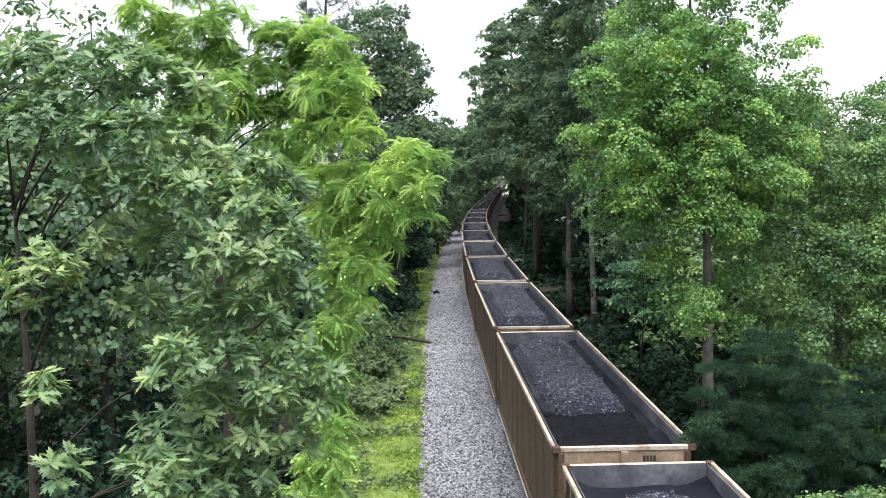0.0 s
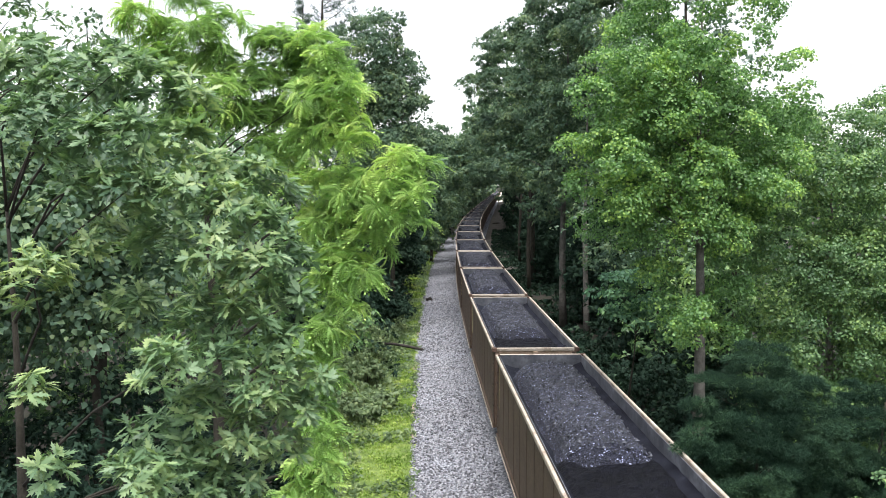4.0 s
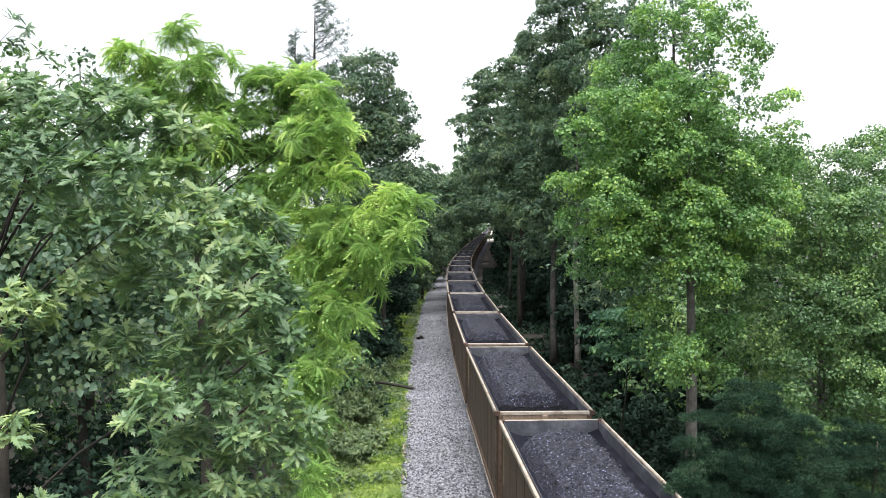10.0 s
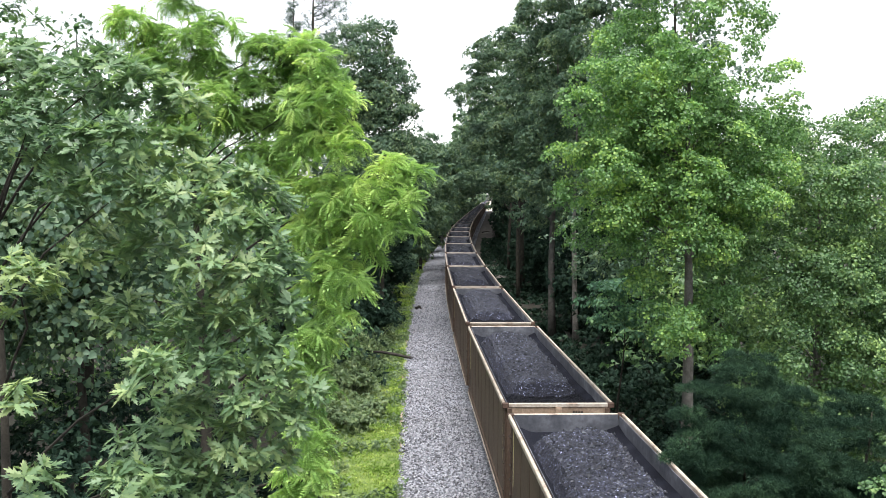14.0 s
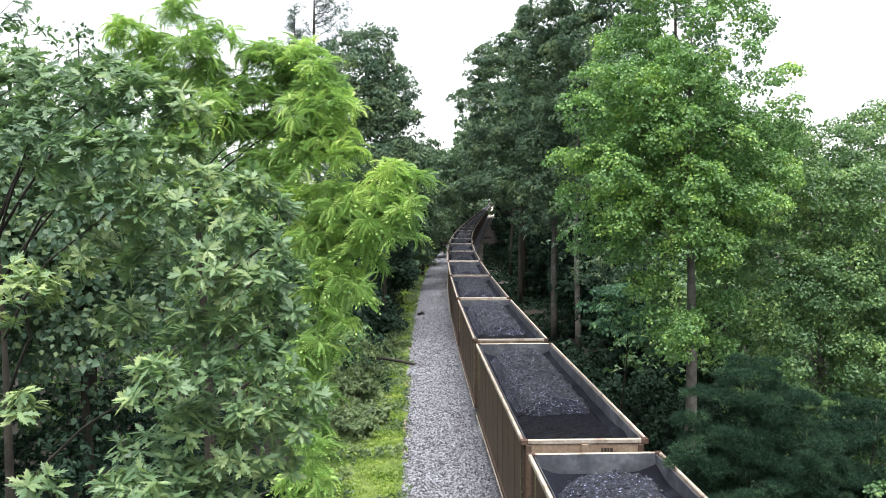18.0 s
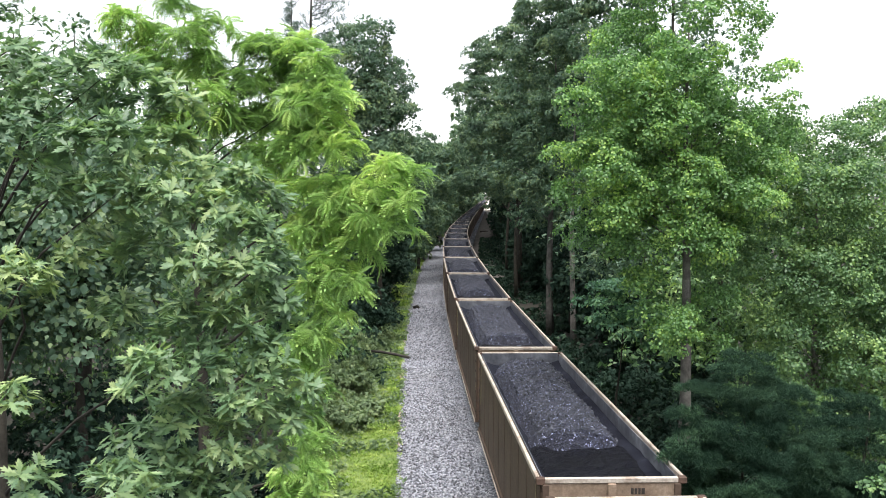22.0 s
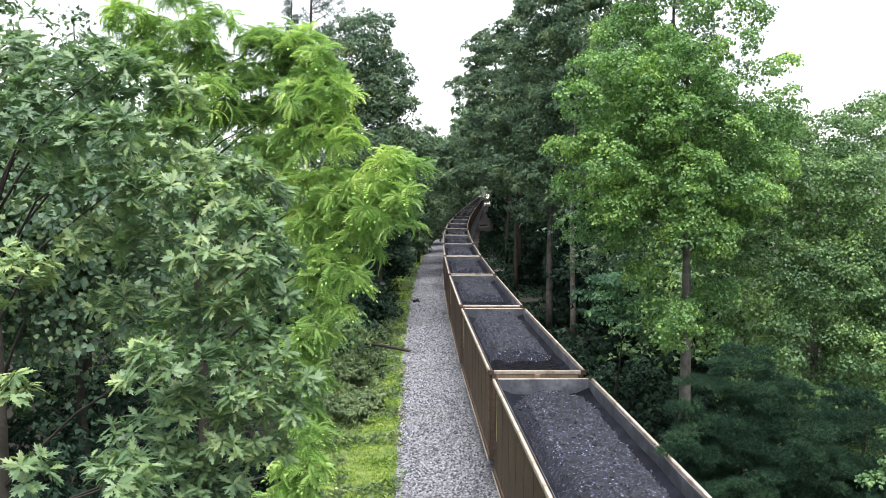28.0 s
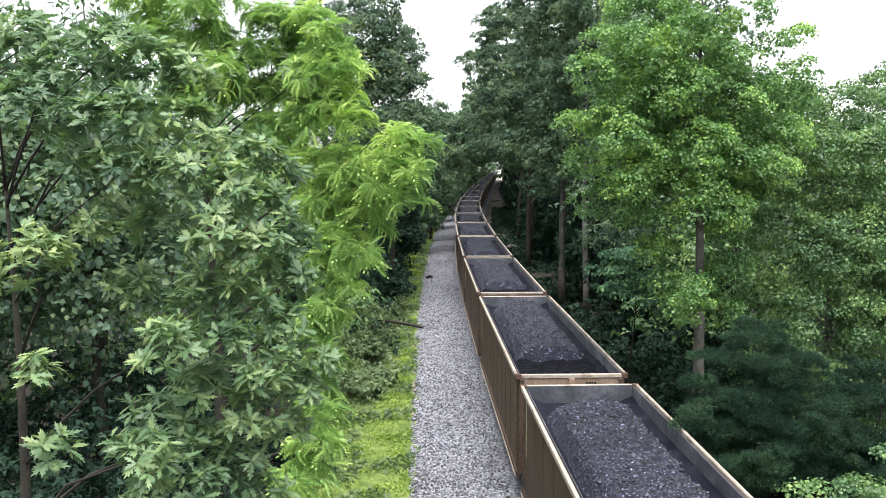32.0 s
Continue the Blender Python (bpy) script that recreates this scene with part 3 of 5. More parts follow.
def build_shoulder():
    """Packed dirt along the far side of the track, and pinkish soil showing at the ballast's edge."""
    verts, faces = [], []
    ss = list(np.arange(104, 560, 6.0))
    for s in ss:
        x, y, h = track(s)
        wide = 6.2 + 0.9 * noise.noise((s * 0.05, 2.0, 0.0))
        for k in range(6):
            u = 2.3 + (wide - 2.3) * k / 5
            px, py = x + u * math.cos(h), y - u * math.sin(h)
            verts.append((px, py, max(ground_z(px, py), -0.36) + 0.035 - (0.09 if k == 5 else 0) + 0.05 * noise.noise((px, py * 0.4, 3.0))))
    for j in range(len(ss) - 1):
        for i in range(5):
            faces.append((j * 6 + i, j * 6 + i + 1, (j + 1) * 6 + i + 1, (j + 1) * 6 + i))
    tagged(new("shoulder", mesh_of("shoulder", verts, faces, DIRT, True)), "grey-brown packed dirt beside the far track", "ground", kind="structure")
    verts, faces = [], []
    ys = np.arange(35.0, 66.0, 0.2)
    for y in ys:
        swell = max(0.0, noise.noise((y * 0.22, 5.0, 1.0)) + 0.02) * 0.42
        mid = track_x(y) - 4.62 + 0.14 * noise.noise((y * 0.9, 0.0, 6.0))
        for k, e in enumerate((-1, 0, 1)):
            verts.append((mid + e * swell * (1 + 0.4 * noise.noise((y * 2.1, e, 2.0))), y, (-0.25 if e else -0.215) - (0.08 if swell < 0.03 else 0)))
    for j in range(len(ys) - 1):
        for i in range(2):
            faces.append((j * 3 + i, j * 3 + i + 1, (j + 1) * 3 + i + 1, (j + 1) * 3 + i))
    tagged(new("soil_edge", mesh_of("soil_edge", verts, faces, EDGE_SOIL)), "pinkish bare soil at the edge of the ballast", "soil", kind="structure")


build_shoulder()


def build_clearing():
    """Open pale ground where the woods end, far down the line."""
    verts = [(x, y, ground_z(x, min(y, 690)) + 0.25 + 0.3 * noise.noise((x * 0.05, y * 0.05, 9.0))) for y in np.arange(470, 900, 20) for x in np.arange(-60, 140, 10)]
    faces = [(j * 20 + i, j * 20 + i + 1, j * 20 + i + 21, j * 20 + i + 20) for j in range(21) for i in range(19)]
    tagged(new("clearing", mesh_of("clearing", verts, faces, PALE_SOIL, True)), "pale sunlit open ground beyond the woods", "ground", kind="structure")


build_clearing()

# ---- the coal train ----
CAR_PITCH, BODY, RIM = 16.18, 14.98, 3.75
HALF = BODY / 2


def coal_mesh(seed, near_end, far_end):
    """The load: a long rough mound with steep flanks and ends, standing in the fines."""
    rg = np.random.RandomState(seed)
    nx, ny = 22, 70
    y0, y1 = -7.38 + near_end, 7.38 - far_end
    verts, faces = [], []
    for j in range(ny + 1):
        y = y0 + (y1 - y0) * j / ny
        shift = 0.06 * noise.noise((y * 0.3, seed, 1.0))
        for i in range(nx + 1):
            x = -1.38 + 2.76 * i / nx
            bow = 0.35 * (x / 1.2) ** 2
            a = (1.3 + 0.12 * noise.noise((y * 0.7, x, seed)) - abs(x - shift)) / 0.5
            e = min((y - y0 - bow - 0.2 * noise.noise((x * 1.3, seed, 4.0))) / 0.6, (y1 - y - 0.6 * bow) / 1.0)
            k = max(0.0, min(1.0, a, e))
            k = k * k * (3 - 2 * k)
            crown = 0.17 * (1 - (x / 1.0) ** 2)
            z = 3.08 + (0.54 + crown) * k + (0.07 * noise.noise((x * 1.1, y * 0.6, seed)) + 0.05 * noise.noise((x * 4.5, y * 4.5, seed)) + rg.uniform(-0.022, 0.022)) * k
            verts.append((x + rg.uniform(-0.02, 0.02), y + rg.uniform(-0.02, 0.02), z))
    for j in range(ny):
        for i in range(nx):
            k = j * (nx + 1) + i
            faces.append((k, k + 1, k + nx + 2, k + nx + 1))
    return mesh_of("coal_load", verts, faces, COAL), verts


def fines_mesh(seed):
    """The bed of fine coal along the walls and at the near end."""
    rg = np.random.RandomState(seed + 70)
    verts, faces = [], []
    for j in range(101):
        y = -7.4 + 14.8 * j / 100
        for i in range(15):
            x = -1.458 + 2.916 * i / 14
            near = max(0.0, min(1.0, (-3.6 - y) / 1.5))
            z = 3.14 + 0.05 * noise.noise((x * 1.2, y * 0.6, seed + 3.0)) + 0.2 * max(0.0, (abs(x) - 0.95) / 0.5) + 0.12 * max(0.0, (y - 6.6) / 0.8) + near * (0.06 + 0.06 * noise.noise((x * 2.2, y * 2.2, seed)) + rg.uniform(-0.012, 0.012))
            verts.append((x, y, z))
    for j in range(100):
        for i in range(14):
            k = j * 15 + i
            faces.append((k, k + 1, k + 16, k + 15))
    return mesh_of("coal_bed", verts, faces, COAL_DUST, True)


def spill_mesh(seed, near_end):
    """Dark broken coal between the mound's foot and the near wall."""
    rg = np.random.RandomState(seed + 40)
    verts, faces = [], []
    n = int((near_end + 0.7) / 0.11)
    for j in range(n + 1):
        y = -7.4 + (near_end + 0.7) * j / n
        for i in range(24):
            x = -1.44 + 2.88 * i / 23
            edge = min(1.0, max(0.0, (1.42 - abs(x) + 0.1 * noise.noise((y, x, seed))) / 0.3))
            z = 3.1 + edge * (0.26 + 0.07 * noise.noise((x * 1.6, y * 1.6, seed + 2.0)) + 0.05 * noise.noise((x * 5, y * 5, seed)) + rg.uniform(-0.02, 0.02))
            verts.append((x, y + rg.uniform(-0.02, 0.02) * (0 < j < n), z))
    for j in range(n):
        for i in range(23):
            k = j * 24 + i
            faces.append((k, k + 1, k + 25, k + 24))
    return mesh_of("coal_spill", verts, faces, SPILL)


def lump_mesh(verts, seed, count):
    """Loose lumps lying on the load."""
    rg = np.random.RandomState(seed)
    base = np.array([(1, 0, 0), (-1, 0, 0), (0, 1, 0), (0, -1, 0), (0, 0, 1), (0, 0, -1)], float)
    tris = [(0, 2, 4), (2, 1, 4), (1, 3, 4), (3, 0, 4), (2, 0, 5), (1, 2, 5), (3, 1, 5), (0, 3, 5)]
    vs, fs = [], []
    for c in rg.randint(0, len(verts), count):
        p = np.array(verts[c]) + (rg.uniform(-0.06, 0.06), rg.uniform(-0.07, 0.07), 0.012)
        if abs(p[0]) > 1.42:
            continue
        sz = rg.uniform(0.016, 0.04) * (1.7 if rg.rand() < 0.1 else 1)
        k = len(vs)
        vs += [tuple(p + q * sz * rg.uniform(0.6, 1.3, 3)) for q in base]
        fs += [tuple(k + i for i in t) for t in tris]
    return mesh_of("coal_lumps", vs, fs, COAL_LUMP)


def build_car(kind):
    """One open coal gondola; its own y runs along the track, its near end at -y."""
    car = thing("coal_gondola", "weathered brown steel coal gondola heaped with black coal", "rail car", pose(0, 0, 0), "cars of the coal train")
    side = box_mesh("side_panel", SIDE_PAINT, 1.48, -HALF + 0.06, 0.85, 1.53, HALF - 0.06, RIM - 0.1)
    liner = box_mesh("side_liner", INNER_WALL, 1.462, -HALF + 0.09, 1.2, 1.478, HALF - 0.09, RIM - 0.05)
    chord = box_mesh("side_chord", CHORD_PAINT, 1.535, -HALF, RIM - 0.13, 1.62, HALF, RIM, bevel=0.018)
    sill = box_mesh("side_sill", SIDE_PAINT, 1.44, -HALF + 0.06, 0.72, 1.58, HALF - 0.06, 0.9, bevel=0.01)
    # thin pale strip along the foot of each side
    flange = box_mesh("sill_flange", CHORD_PAINT, 1.582, -HALF + 0.06, 0.72, 1.612, HALF - 0.06, 0.745)
    stripe = box_mesh("reflective_stripe", STRIPE, 1.531, -0.05, 1.9, 1.539, 0.05, RIM - 0.2)
    gusset = box_mesh("corner_gusset", RUSTY_CAP, 1.531, -0.14, 0.92, 1.543, 0.14, RIM - 0.135, bevel=0.004)
    srung = box_mesh("side_rung", DARK_IRON, 1.55, -0.12, -0.014, 1.585, 0.12, 0.014, bevel=0.006)
    post = box_mesh("side_post", SIDE_PAINT, 1.531, -0.045, 0.9, 1.54, 0.045, RIM - 0.132, bevel=0.003)
    for sgn in (1, -1):
        m = pose(0, 0, 0, 0, 0, 0 if sgn == 1 else 180)
        part("side_panel", side, None, car, "", m)
        part("side_liner", liner, None, car, "grey dusty inner wall", m)
        part("side_chord", chord, None, car, "pale worn top edge", m)
        part("side_sill", sill, None, car, "", m)
        part("sill_flange", flange, None, car, "pale bottom edge", m)
        for e in (-1, 1):
            part("reflective_stripe", stripe, None, car, "faded yellow stripe", m @ Matrix.Translation((0, e * (HALF - 0.62), 0)))
            part("corner_gusset", gusset, None, car, "rusty dark corner plate", m @ Matrix.Translation((0, e * (HALF - 0.2), 0)))
            for k in range(6):
                part("side_rung", srung, None, car, "", m @ Matrix.Translation((0, e * (HALF - 0.2), 1.15 + 0.4 * k)))
        for k in range(10):
            part("side_post", post, None, car, "", m @ Matrix.Translation((0, -6.9 + 13.8 * k / 9, 0)))
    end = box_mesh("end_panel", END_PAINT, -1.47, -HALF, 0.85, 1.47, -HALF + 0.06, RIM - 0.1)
    eliner = box_mesh("end_liner", INNER_WALL, -1.46, -HALF + 0.064, 1.2, 1.46, -HALF + 0.08, RIM - 0.02)
    echord = box_mesh("end_chord", CHORD_PAINT, -1.452, -HALF - 0.03, RIM - 0.12, 1.452, -HALF + 0.075, RIM - 0.004, bevel=0.016)
    epost = box_mesh("end_post", END_PAINT, -0.09, -HALF - 0.07, 0.9, 0.09, -HALF - 0.003, RIM - 0.122, bevel=0.012)
    cpost = box_mesh("corner_post", SIDE_PAINT, 1.36, -HALF - 0.05, 0.85, 1.5, -HALF - 0.003, RIM - 0.135, bevel=0.012)
    shelf = box_mesh("end_rail", END_PAINT, -1.36, -HALF - 0.05, 2.6, 1.36, -HALF - 0.003, 2.72, bevel=0.012)
    cap = box_mesh("corner_cap", RUSTY_CAP, 1.44, -HALF - 0.045, RIM - 0.15, 1.635, -HALF + 0.1, RIM + 0.012, bevel=0.025)
    platform = box_mesh("end_platform", DARK_IRON, -1.4, -HALF - 0.45, 0.85, 1.4, -HALF - 0.003, 0.95)
    rung = box_mesh("ladder_rung", END_PAINT, 1.0, -HALF - 0.1, -0.012, 1.34, -HALF - 0.075, 0.012)
    for sgn in (1, -1):
        m = pose(0, 0, 0, 0, 0, 0 if sgn == 1 else 180)
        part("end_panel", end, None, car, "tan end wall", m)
        part("end_liner", eliner, None, car, "grey dusty inner wall", m)
        part("end_chord", echord, None, car, "pale worn top edge", m)
        part("end_post", epost, None, car, "", m)
        part("end_rail", shelf, None, car, "", m)
        part("end_platform", platform, None, car, "", m)
        for s2 in (1, -1):
            q = m if s2 == 1 else m @ Matrix.Diagonal((-1, 1, 1, 1))
            part("corner_post", cpost, None, car, "", q)
            part("corner_cap", cap, None, car, "", q)
        for k in range(5):
            part("ladder_rung", rung, None, car, "", m @ Matrix.Translation((0, 0, 1.3 + 0.42 * k)))
        part("coupler", box_mesh("coupler", DARK_IRON, -0.14, -HALF - 0.62, 0.7, 0.14, -HALF, 0.98, bevel=0.04), None, car, "", m)
    # painted marks, kept as plain bars
    for x0, w, z in ((0.42, 0.06, 3.38), (0.5, 0.06, 3.38), (0.58, 0.05, 3.38), (0.65, 0.07, 3.38), (0.42, 0.3, 3.22)):
        part("painted_mark", box_mesh("painted_mark", DARK_MARK, x0, -HALF - 0.006, z, x0 + w, -HALF - 0.001, z + (0.13 if w < 0.1 else 0.05)), None, car)
    part("grab_iron", box_mesh("grab_iron", DARK_IRON, -1.3, -HALF - 0.09, 3.3, -0.85, -HALF - 0.06, 3.33, bevel=0.008), None, car)
    part("centre_sill", box_mesh("centre_sill", DARK_IRON, -0.3, -HALF, 0.65, 0.3, HALF, 1.2), None, car)
    part("floor", box_mesh("floor", DARK_IRON, -1.47, -HALF + 0.07, 1.1, 1.47, HALF - 0.07, 1.19), None, car)
    me, verts = coal_mesh(10 + kind, (3.0, 2.2, 3.7)[kind], (0.7, 0.85, 0.6)[kind])
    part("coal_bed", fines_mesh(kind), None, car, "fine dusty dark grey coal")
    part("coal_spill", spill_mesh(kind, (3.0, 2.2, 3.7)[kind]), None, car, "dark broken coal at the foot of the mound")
    spilt = bpy.data.objects[car.children[-1].name]
    tagged(part("loose_coal", lump_mesh([tuple(v.co) for v in spilt.data.vertices], 23 + kind, 420), None, spilt), kind="stuff")
    load = part("coal_load", me, None, car, "rough mound of black lump coal")
    tagged(part("loose_coal", lump_mesh([v for v in verts if v[2] > 3.4], 3 + kind, 1500), None, load), kind="stuff")
    wheel = None
    for yy in (-5.6, 5.6):
        truck = part("bogie", box_mesh("bogie", DARK_IRON, -1.0, -0.2, 0.35, 1.0, 0.2, 0.66, bevel=0.03), None, car, "", pose(0, yy, 0))
        for sx in (-1, 1):
            part("side_frame", box_mesh("side_frame", DARK_IRON, 0.93 * sx - 0.07, -1.1, 0.36, 0.93 * sx + 0.07, 1.1, 0.68, bevel=0.05), None, truck)
        for ay in (-0.9, 0.9):
            bm = bmesh.new()
            for sx in (-0.76, 0.76):
                bmesh.ops.create_cone(bm, cap_ends=True, segments=20, radius1=0.46, radius2=0.46, depth=0.13, matrix=pose(sx, 0, 0, 0, 90, 0))
            bmesh.ops.create_cone(bm, cap_ends=True, segments=10, radius1=0.08, radius2=0.08, depth=1.5, matrix=pose(0, 0, 0, 0, 90, 0))
            part("wheelset", bm, RAIL_STEEL, truck, "", pose(0, ay, 0.46))
    return car


CARS = 52
first = [build_car(k) for k in range(3)]
cars = []
for i in range(CARS):
    k = (0, 1, 2, 1, 0, 2, 0)[i % 7]
    cars.append(first[k] if first[k] not in cars else copy_thing(first[k], pose(0, 0, 0)))

# ---- woods: the near trees ----
OAK_TOP = [(-4.30, 9.5, 11.08, 0.40), (-3.75, 9.3, 10.85, 0.36), (-3.18, 9.0, 10.96, 0.35), (-2.79, 9.0, 10.88, 0.32), (-2.39, 9.0, 10.69, 0.29), (-3.96, 9.0, 10.43, 0.38), (-3.34, 8.7, 10.25, 0.34), (-2.79, 8.5, 10.29, 0.33), (-2.34, 8.6, 10.25, 0.30), (-2.01, 8.7, 10.01, 0.25), (-1.79, 8.8, 9.98, 0.22), (-1.55, 9.0, 9.76, 0.22), (-3.49, 8.8, 9.81, 0.31), (-2.90, 8.5, 9.81, 0.33), (-2.39, 8.4, 9.76, 0.30), (-1.92, 8.4, 9.63, 0.30), (-1.59, 8.6, 9.44, 0.27), (-1.40, 8.8, 9.10, 0.22)]
OAK_MIDDLE = [(-3.31, 8.9, 9.31, 0.31), (-2.66, 8.6, 9.22, 0.30), (-2.05, 8.3, 9.19, 0.29), (-1.66, 8.4, 9.03, 0.30), (-1.37, 8.6, 8.68, 0.24), (-3.72, 8.2, 8.99, 0.35), (-3.07, 9.0, 8.63, 0.29), (-2.31, 8.5, 8.64, 0.27), (-1.79, 8.3, 8.62, 0.29), (-1.44, 8.4, 8.29, 0.27), (-1.18, 8.6, 7.98, 0.21), (-2.42, 7.8, 8.25, 0.33), (-2.00, 8.3, 8.20, 0.29), (-1.69, 8.3, 7.89, 0.29), (-1.32, 8.6, 7.65, 0.24), (-3.40, 7.5, 8.12, 0.16)]
OAK_FOOT = [(-2.29, 8.4, 7.76, 0.30), (-1.79, 8.3, 7.47, 0.29), (-2.44, 8.4, 7.23, 0.33), (-1.92, 8.4, 7.02, 0.30), (-1.48, 8.6, 7.27, 0.24), (-2.53, 7.5, 7.34, 0.34), (-2.21, 8.3, 6.79, 0.32), (-1.73, 8.5, 6.66, 0.27), (-2.75, 8.2, 6.62, 0.35), (-3.35, 7.6, 7.41, 0.18), (-2.77, 8.6, 7.44, 0.24)]
LOCUST_A = [(-5.25, 16.0, 12.68, 0.34), (-4.36, 16.0, 13.08, 0.30), (-3.71, 16.0, 12.68, 0.28), (-4.89, 16.3, 12.48, 0.36), (-4.08, 15.7, 12.38, 0.35), (-3.91, 16.0, 11.98, 0.40), (-4.70, 16.5, 11.99, 0.42), (-3.74, 15.5, 11.38, 0.39), (-4.49, 16.5, 11.22, 0.47), (-5.00, 16.0, 11.98, 0.35)]
LOCUST_B = [(-2.96, 16.0, 12.24, 0.40), (-2.26, 16.0, 12.29, 0.38), (-2.69, 16.5, 11.90, 0.44), (-1.86, 15.6, 11.89, 0.34), (-1.58, 15.3, 11.47, 0.34), (-3.16, 16.0, 11.64, 0.38), (-2.14, 15.5, 11.34, 0.41), (-1.68, 15.3, 10.99, 0.40), (-2.94, 16.5, 11.02, 0.52), (-3.36, 16.0, 10.98, 0.40), (-1.36, 15.0, 10.59, 0.28), (-2.10, 15.6, 10.62, 0.49), (-2.92, 15.8, 10.33, 0.45)]
LOCUST_C = [(-0.60, 14.8, 10.21, 0.30), (-0.27, 14.8, 10.08, 0.19), (-0.98, 15.0, 9.89, 0.32), (-0.36, 14.6, 9.66, 0.24), (-1.57, 15.2, 9.79, 0.43), (-0.79, 14.9, 9.42, 0.34), (-0.42, 14.6, 9.25, 0.18), (-2.17, 15.4, 9.79, 0.39), (-1.38, 15.2, 9.22, 0.43), (-1.99, 15.5, 9.20, 0.44), (-0.98, 15.0, 8.94, 0.25)]
LOCUST_D = [(-1.64, 15.0, 8.56, 0.38), (-1.15, 14.8, 8.30, 0.24), (-1.85, 15.2, 8.07, 0.38), (-1.44, 14.9, 7.82, 0.23), (-1.92, 15.0, 7.34, 0.36), (-1.80, 14.8, 6.62, 0.23), (-2.06, 15.0, 6.96, 0.33), (-2.08, 14.8, 6.06, 0.33), (-1.68, 14.2, 5.77, 0.27), (-1.99, 14.2, 5.32, 0.40), (-2.14, 14.0, 4.76, 0.40)]
TULIP_TOP = [(6.93, 27.2, 15.85, 0.63), (8.23, 27.6, 16.19, 0.48), (8.89, 26.6, 15.73, 0.53), (9.66, 27.1, 14.99, 0.51), (6.42, 28.0, 15.04, 0.65), (5.72, 28.0, 14.42, 0.56), (6.95, 26.3, 14.07, 0.36), (8.42, 26.5, 13.78, 0.33), (9.30, 26.1, 13.98, 0.30), (5.01, 27.0, 13.24, 0.54), (5.83, 26.1, 13.21, 0.68), (7.23, 27.0, 13.26, 0.62), (8.39, 27.4, 13.14, 0.52), (9.82, 26.6, 13.22, 0.30), (10.84, 27.5, 13.51, 0.34), (10.86, 27.3, 12.62, 0.34), (4.35, 26.1, 12.31, 0.52), (5.58, 27.2, 12.16, 0.80), (6.79, 26.6, 12.11, 0.78), (8.24, 26.9, 12.15, 0.62), (9.50, 26.6, 11.96, 0.56), (10.78, 27.5, 11.69, 0.55)]
TULIP_FOOT = [(4.21, 27.3, 10.87, 0.46), (4.95, 26.6, 10.93, 0.70), (6.34, 27.5, 10.80, 0.81), (7.89, 28.1, 10.83, 0.83), (8.94, 26.9, 10.62, 0.79), (10.23, 26.7, 10.54, 0.70), (4.37, 27.1, 9.76, 0.46), (5.66, 28.4, 9.49, 0.67), (6.95, 28.5, 9.40, 0.76), (8.36, 27.8, 9.24, 0.65), (9.78, 28.4, 9.23, 0.84), (4.91, 28.2, 8.51, 0.48), (5.92, 27.1, 8.22, 0.63), (6.86, 26.4, 8.18, 0.41), (8.97, 27.8, 7.84, 0.66), (6.72, 27.5, 6.98, 0.64), (8.84, 27.1, 6.52, 0.63), (6.87, 26.7, 6.05, 0.47), (7.42, 27.2, 5.13, 0.30), (8.84, 27.3, 5.10, 0.41)]
TULIP_FRONT = [(7.03, 25.6, 11.87, 0.68), (7.52, 25.6, 10.34, 0.68), (7.27, 25.8, 13.43, 0.62), (7.47, 25.6, 8.97, 0.58), (7.41, 25.4, 8.33, 0.42), (7.33, 25.4, 5.73, 0.51), (7.52, 25.6, 6.05, 0.39), (7.83, 26.2, 14.89, 0.43), (7.34, 25.4, 9.70, 0.54)]
TULIP_FACE = [(6.31, 26.0, 12.72, 0.65), (8.45, 26.0, 12.73, 0.52), (8.62, 26.0, 11.42, 0.74), (6.32, 26.0, 11.41, 0.74), (8.80, 26.0, 9.78, 0.74), (6.49, 26.0, 9.93, 0.69), (5.34, 26.0, 10.42, 0.65), (9.62, 26.0, 9.62, 0.62), (5.51, 26.0, 9.11, 0.59), (8.48, 26.0, 8.30, 0.65)]
TULIP_BACK = [(8.88, 29.0, 12.14, 1.09), (7.60, 29.0, 10.68, 1.09), (9.81, 29.0, 10.32, 1.09), (6.45, 28.8, 12.12, 0.91), (7.48, 28.6, 13.91, 0.90), (9.26, 29.0, 9.03, 1.09), (6.69, 29.0, 9.21, 1.00), (10.64, 28.8, 11.59, 0.82)]
YOUNG_OAK = [(-6.11, 13.5, 12.77, 0.22), (-6.28, 13.5, 12.31, 0.38), (-5.73, 13.5, 12.14, 0.38), (-5.31, 13.5, 12.02, 0.30), (-6.11, 13.5, 11.72, 0.51), (-5.02, 13.5, 11.81, 0.34), (-5.52, 13.5, 11.64, 0.42), (-4.64, 13.5, 11.73, 0.34)]
MAPLE_A = [(12.4, 30.0, 11.5, 0.95), (13.9, 30.0, 11.4, 1.0), (11.8, 29.0, 9.6, 1.64), (13.7, 29.0, 9.6, 1.82), (11.6, 28.5, 7.0, 1.79), (13.5, 28.5, 7.0, 1.79), (12.0, 28.0, 4.9, 1.58), (11.1, 28.0, 2.8, 1.58), (13.1, 28.0, 2.6, 1.58)]
